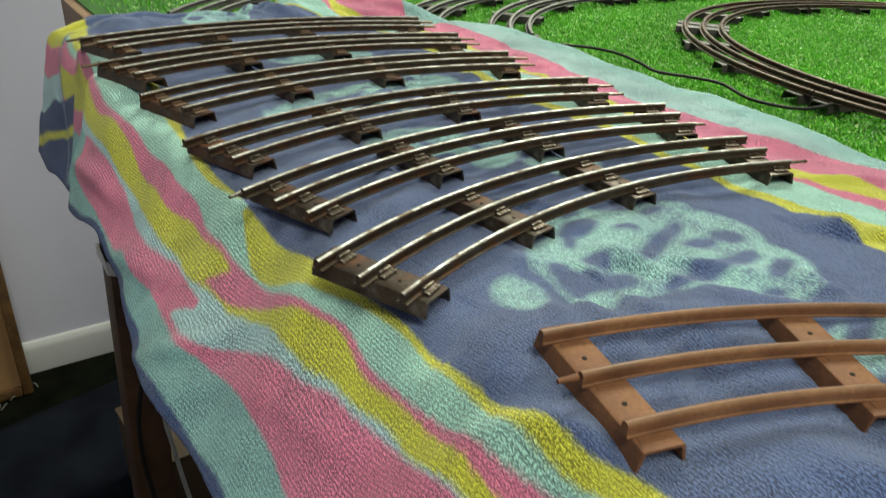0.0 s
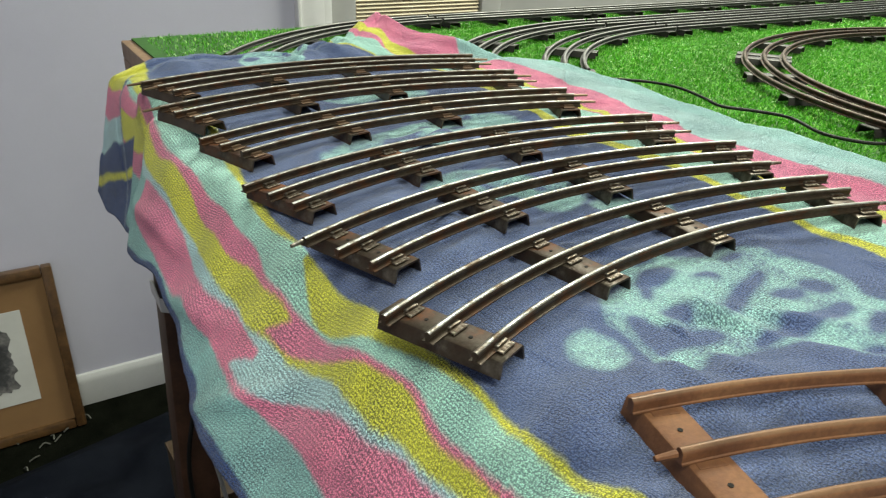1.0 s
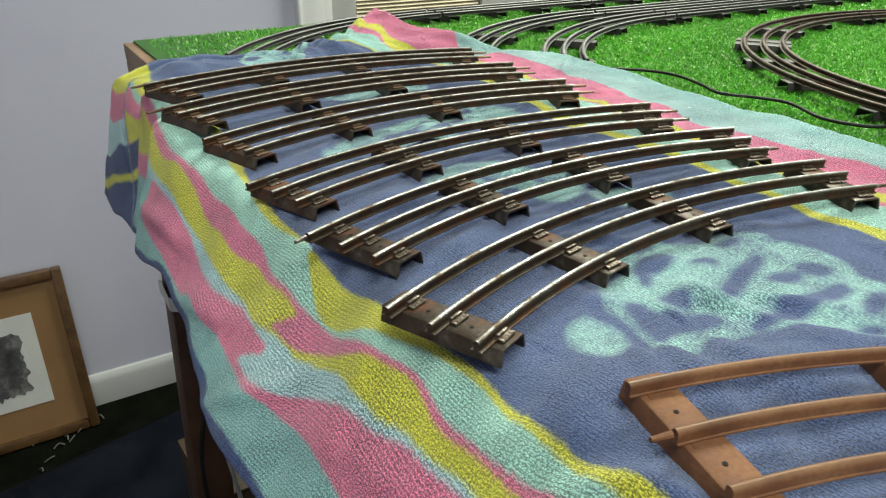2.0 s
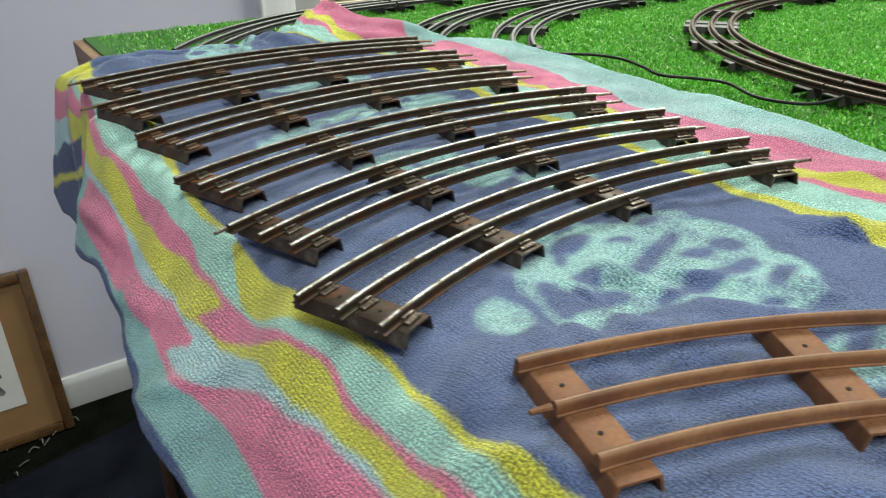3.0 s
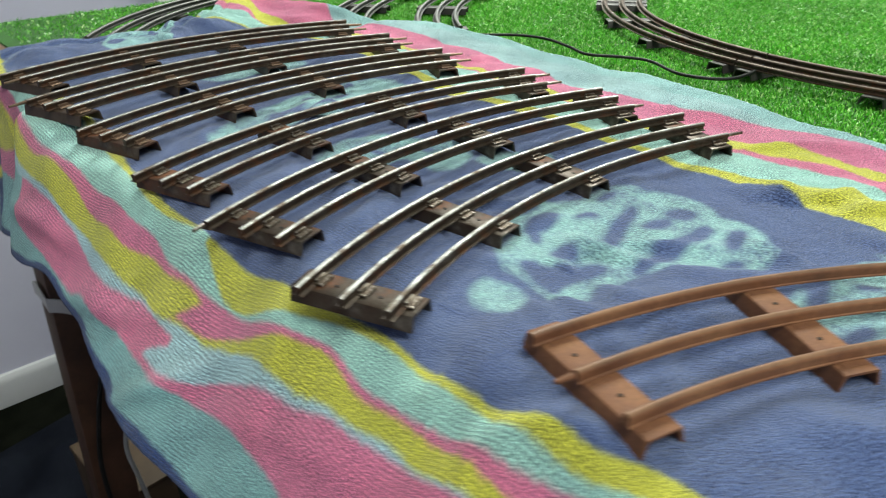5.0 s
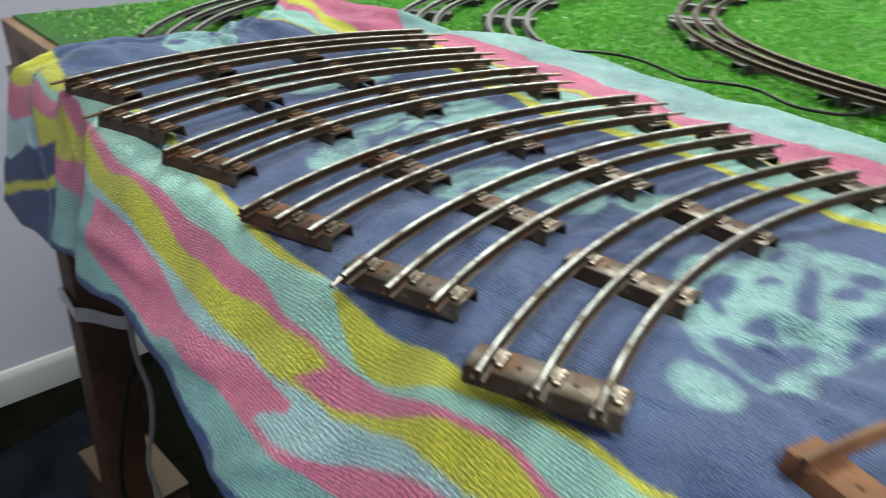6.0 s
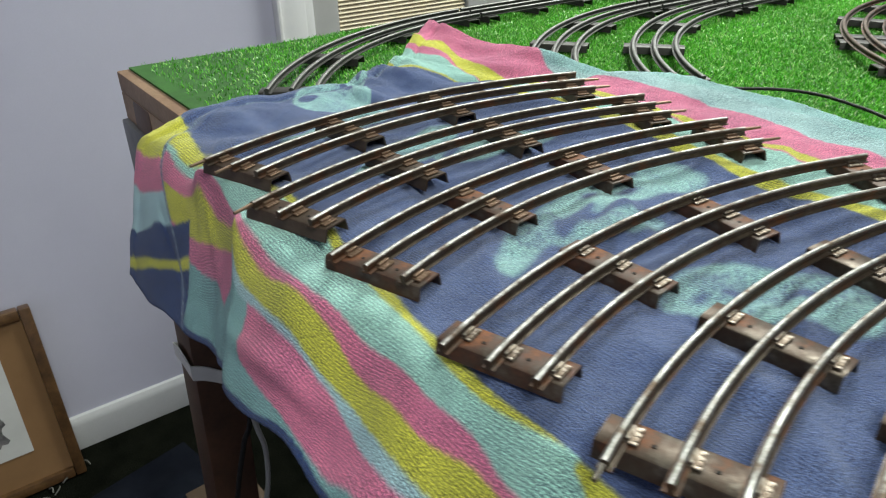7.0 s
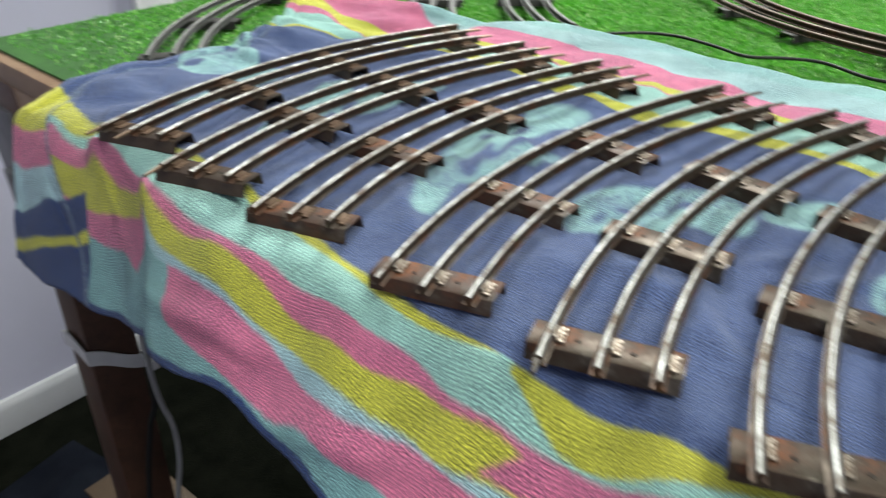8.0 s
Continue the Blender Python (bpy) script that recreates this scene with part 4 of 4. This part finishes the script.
def curved_track(label, cx, cy, z, rise, rad, gauge, a0, a1, rail_mat, tie_mat, clip_mat, ties, left_pins=(), right_pins=(), group="loose curved tracks", seed=0):
    """One three-rail section about (cx, cy), from angle a0 to a1."""
    rng = random.Random(seed)
    ob = thing("curved_track", pose(cx, cy, z, 0, -math.degrees(math.atan(rise))), label, "train track", group)
    for k in (1, 0, -1):
        bm = bmesh.new()
        e0, e1 = rng.uniform(-0.15, 0.15), rng.uniform(-0.15, 0.15)
        sweep(bm, arc_frames(rad + k * gauge, a0 + e0, a1 + e1, 36, TIE_H + 0.0002), RUST_RAIL if tie_mat is M_RUST else RAIL)
        rail_with_web(bm, rail_mat, ob)
    tm = mesh_of("tie", tie_mesh(0.0132 if tie_mat is M_RUST else 0.0142, 2 * gauge + 0.0145), tie_mat)
    cm = mesh_of("rail_clip", clip_mesh(clip_mat is not M_RUST), clip_mat)
    hm = mesh_of("rivet_hole", hole_mesh(), M_HOLE)
    for a in ties:
        t = new("tie", tm)
        t.parent = ob
        ar = radians(a)
        t.matrix_local = Matrix.Translation((rad * math.sin(ar), rad * math.cos(ar), 0)) @ pose(0, 0, 0, 0, 0, -a + rng.uniform(-0.6, 0.6))
        for k in (1, 0, -1):
            c = new("rail_clip", cm)
            c.parent = t
            c.matrix_local = pose(rng.uniform(-0.0012, 0.0012), k * gauge, TIE_H + (0.0002 if tie_mat is not M_RUST else -0.0002), 0, 0, 180 + rng.uniform(-4, 4))
        for k in (0.5, -0.5):
            h = new("rivet_hole", hm)
            h.parent = t
            h.matrix_local = pose(-0.0005, k * gauge, TIE_H + 0.0001)
    pm = mesh_of("pin", pin_mesh(0.0065 if tie_mat is M_RUST or seed == 5 else 0.013), clip_mat)
    for pins, a, sgn in ((left_pins, a0, -1), (right_pins, a1, 1)):
        for k in pins:
            p = new("pin", pm)
            p.parent = ob
            ar = radians(a)
            r = rad + k * gauge
            p.matrix_local = Matrix.Translation((r * math.sin(ar) + sgn * 0.004 * math.cos(ar), r * math.cos(ar) - sgn * 0.004 * math.sin(ar), TIE_H + RAIL_H - 0.0013)) @ pose(0, 0, 0, 0, 0, -a + (180 if sgn < 0 else 0))
    return ob




for (label, cx, cy, ztop, rise, r, g, a0, a1, rm, tm, cm, lp, rp, seed), shift in zip(SPEC, TIE_SHIFT):
    curved_track(label, cx, cy, ztop - RAIL_TOP, rise, r, g, a0, a1, rm, tm, cm, ties_of(a0, a1, 1.5 if tm is M_RUST else 1.7, shift), lp, rp, seed=seed)

# ---- the layout on the grass ----
ZG = TOP + 0.006


def layout_section(name, label, mats, frames, tie_places, group):
    rail_mat, tie_mat = mats
    ob = thing(name, pose(0, 0, ZG), label, "train track", group)
    for k in (1, 0, -1):
        bm = bmesh.new()
        sweep(bm, [(p + s * (k * GAUGE), s, u) for p, s, u in frames], [(a * 1.4, b) for a, b in RAIL])
        rail_with_web(bm, rail_mat, ob)
    tm = mesh_of("tie", tie_mesh(0.015, 0.055), tie_mat)
    for p, ang in tie_places:
        t = new("tie", tm)
        t.parent = ob
        t.matrix_local = Matrix.Translation((p[0], p[1], 0)) @ pose(0, 0, 0, 0, 0, ang)
    return ob


def layout_curve(cx, cy, r, a0, a1, mats, label, group):
    n = max(1, round((a1 - a0) / 45))
    for i in range(n):
        u0, u1 = a0 + (a1 - a0) * i / n + 0.12, a0 + (a1 - a0) * (i + 1) / n - 0.12
        fr = [(p + Vector((cx, cy, 0)), s, u) for p, s, u in arc_frames(r, u0, u1, 24, TIE_H + 0.0002)]
        tp = []
        for f in (0.04, 0.35, 0.65, 0.96):
            a = u0 + (u1 - u0) * f
            tp.append(((cx + r * math.sin(radians(a)), cy + r * math.cos(radians(a))), -a))
        layout_section("layout_track", label, mats, fr, tp, group)


def layout_straight(x0, y0, x1, y1, mats, label, group):
    p0, p1 = Vector((x0, y0, TIE_H + 0.0002)), Vector((x1, y1, TIE_H + 0.0002))
    n = max(1, round((p1 - p0).length / 0.254))
    dr = (p1 - p0).normalized()
    side = Vector((-dr.y, dr.x, 0))
    for i in range(n):
        q0, q1 = p0.lerp(p1, (i + 0.003) / n), p0.lerp(p1, (i + 0.997) / n)
        fr = [(q0.lerp(q1, f / 4), side, Vector((0, 0, 1))) for f in range(5)]
        tp = [(q0.lerp(q1, f), math.degrees(math.atan2(dr.y, dr.x))) for f in (0.05, 0.35, 0.65, 0.95)]
        layout_section("layout_track", label, mats, fr, tp, group)


GREY_SET, LOOP_SET = ((M_LAYRAIL, M_LAYWEB), M_LAYTIE), ((M_LOOPRAIL, M_WEB), M_LAYTIE)
LG, LB = "grey three-rail model railway track with black ties on grass", "dark brown three-rail model railway track on grass"
layout_curve(0.590, 0.335, RAD, -58, 0, GREY_SET, LG, "inner oval tracks")
layout_straight(0.592, 0.698, 1.86, 0.700, GREY_SET, LG, "inner oval tracks")
layout_curve(0.520, 0.392, RAD, -54, 0, GREY_SET, LG, "middle oval tracks")
layout_straight(0.522, 0.755, 1.79, 0.760, GREY_SET, LG, "middle oval tracks")
layout_curve(0.336, 0.497, RAD, -56, 0, GREY_SET, LG, "outer oval tracks")
layout_straight(0.338, 0.860, 1.86, 0.862, GREY_SET, LG, "outer oval tracks")
layout_curve(0.745, 0.210, RAD, -125, 55, LOOP_SET, LB, "small loop tracks")

tagged(tube("power_cable", [(x, y, TOP + 0.0125) for x, y in ((0.24, 0.545), (0.272, 0.518), (0.297, 0.494), (0.323, 0.468), (0.331, 0.44), (0.322, 0.405), (0.312, 0.378), (0.325, 0.354), (0.331, 0.33), (0.314, 0.292), (0.324, 0.263), (0.351, 0.257), (0.392, 0.264), (0.405, 0.28))], 0.0013, M_BLACK), "black power cable lying on the artificial grass", "cable")

# ---- artificial grass ----
m, nt, b = material("green_plastic_blades")
gi = nt.nodes.new("ShaderNodeNewGeometry")
# the palest few blades carry glints painted into their colour
r = ramp(nt, gi.outputs["Random Per Island"], [(0.0, (0.05, 0.28, 0.016)), (0.45, (0.10, 0.47, 0.03)), (0.8, (0.19, 0.62, 0.06)), (0.93, (0.32, 0.72, 0.15)), (1.0, (0.74, 0.92, 0.45))])
n = tex(nt, "noise", 9, 3, 0.6)
k = ramp(nt, n.outputs[0], [(0.3, (0.8, 0.8, 0.8)), (0.7, (1.1, 1.1, 1.0))])
mx = nt.nodes.new("ShaderNodeMix")
mx.data_type, mx.blend_type = "RGBA", "MULTIPLY"
mx.inputs[0].default_value = 1
link(nt, r.outputs[0], mx.inputs[6]), link(nt, k.outputs[0], mx.inputs[7])
link(nt, mx.outputs[2], b.inputs["Base Color"])
b.inputs["Roughness"].default_value = 0.32
b.inputs["Specular IOR Level"].default_value = 0.6
M_BLADE = m
M_BACKING = mottled("green_mat_backing", [(0.3, (0.020, 0.095, 0.010)), (0.7, (0.035, 0.15, 0.016))], 60, 0.8, fine=0.3)

mat_thing = boxed("grass_mat", (TX0 + 0.011, TX1 - 0.001, TY0 + 0.001, TY1 - 0.003, TOP + 0.0002, TOP + 0.0022), M_BACKING, bevel=0)
tagged(mat_thing, "green artificial grass mat covering the table", "grass mat", kind="stuff")


def blades(name, x0, x1, y0, y1, count, hgt, wid, seed):
    r = np.random.RandomState(seed)
    x, y = r.uniform(x0, x1, count), r.uniform(y0, y1, count)
    keep = ~((x < 0.21) & (y < 0.64)) & (r.uniform(0, 1, count) < 0.06 + 0.94 * np.clip((x + 0.02) / 0.34, 0, 1) ** 1.2)
    x, y = x[keep], y[keep]
    n = len(x)
    a, lean, dirn = r.uniform(0, 6.283, n), r.uniform(0.2, 1.25, n), r.uniform(0, 6.283, n)
    h, w = hgt * r.uniform(0.6, 1.25, n), wid * r.uniform(0.7, 1.3, n)
    z0 = TOP + 0.002
    cx, cy = np.cos(a) * w / 2, np.sin(a) * w / 2
    l1, l2 = np.sin(lean * 0.5) * h * 0.5, np.sin(lean) * h
    z1, z2 = z0 + np.cos(lean * 0.5) * h * 0.5, z0 + np.cos(lean * 0.85) * h * 0.9
    dx, dy = np.cos(dirn), np.sin(dirn)
    V = np.stack([np.stack([x - cx, y - cy, np.full(n, z0)], -1), np.stack([x + cx, y + cy, np.full(n, z0)], -1),
                  np.stack([x + cx * 0.8 + dx * l1, y + cy * 0.8 + dy * l1, z1], -1), np.stack([x - cx * 0.8 + dx * l1, y - cy * 0.8 + dy * l1, z1], -1),
                  np.stack([x + dx * l2, y + dy * l2, z2], -1)], 1).reshape(-1, 3)
    base = np.arange(n)[:, None] * 5
    F = np.concatenate([base + [0, 1, 2, 3]], 0)
    G = base + [3, 2, 4]
    me = bpy.data.meshes.new(name)
    me.vertices.add(len(V))
    me.vertices.foreach_set("co", V.ravel())
    loops = np.concatenate([F, G], 1).ravel()
    me.loops.add(len(loops))
    me.loops.foreach_set("vertex_index", loops.astype(np.int32))
    me.polygons.add(2 * n)
    starts = (np.arange(n)[:, None] * 7 + [0, 4]).ravel()
    me.polygons.foreach_set("loop_start", starts.astype(np.int32))
    me.update(calc_edges=True)
    me.validate()
    me.materials.append(M_BLADE)
    ob = new(name, me)
    tagged(ob, "short glossy green plastic grass blades", "grass", kind="stuff")
    return ob


blades("grass_blades", -0.018, 0.9, 0.08, 0.919, 380000, 0.0043, 0.0010, 1)
blades("grass_blades", 0.9, 1.7, 0.05, 0.921, 120000, 0.006, 0.0017, 2)
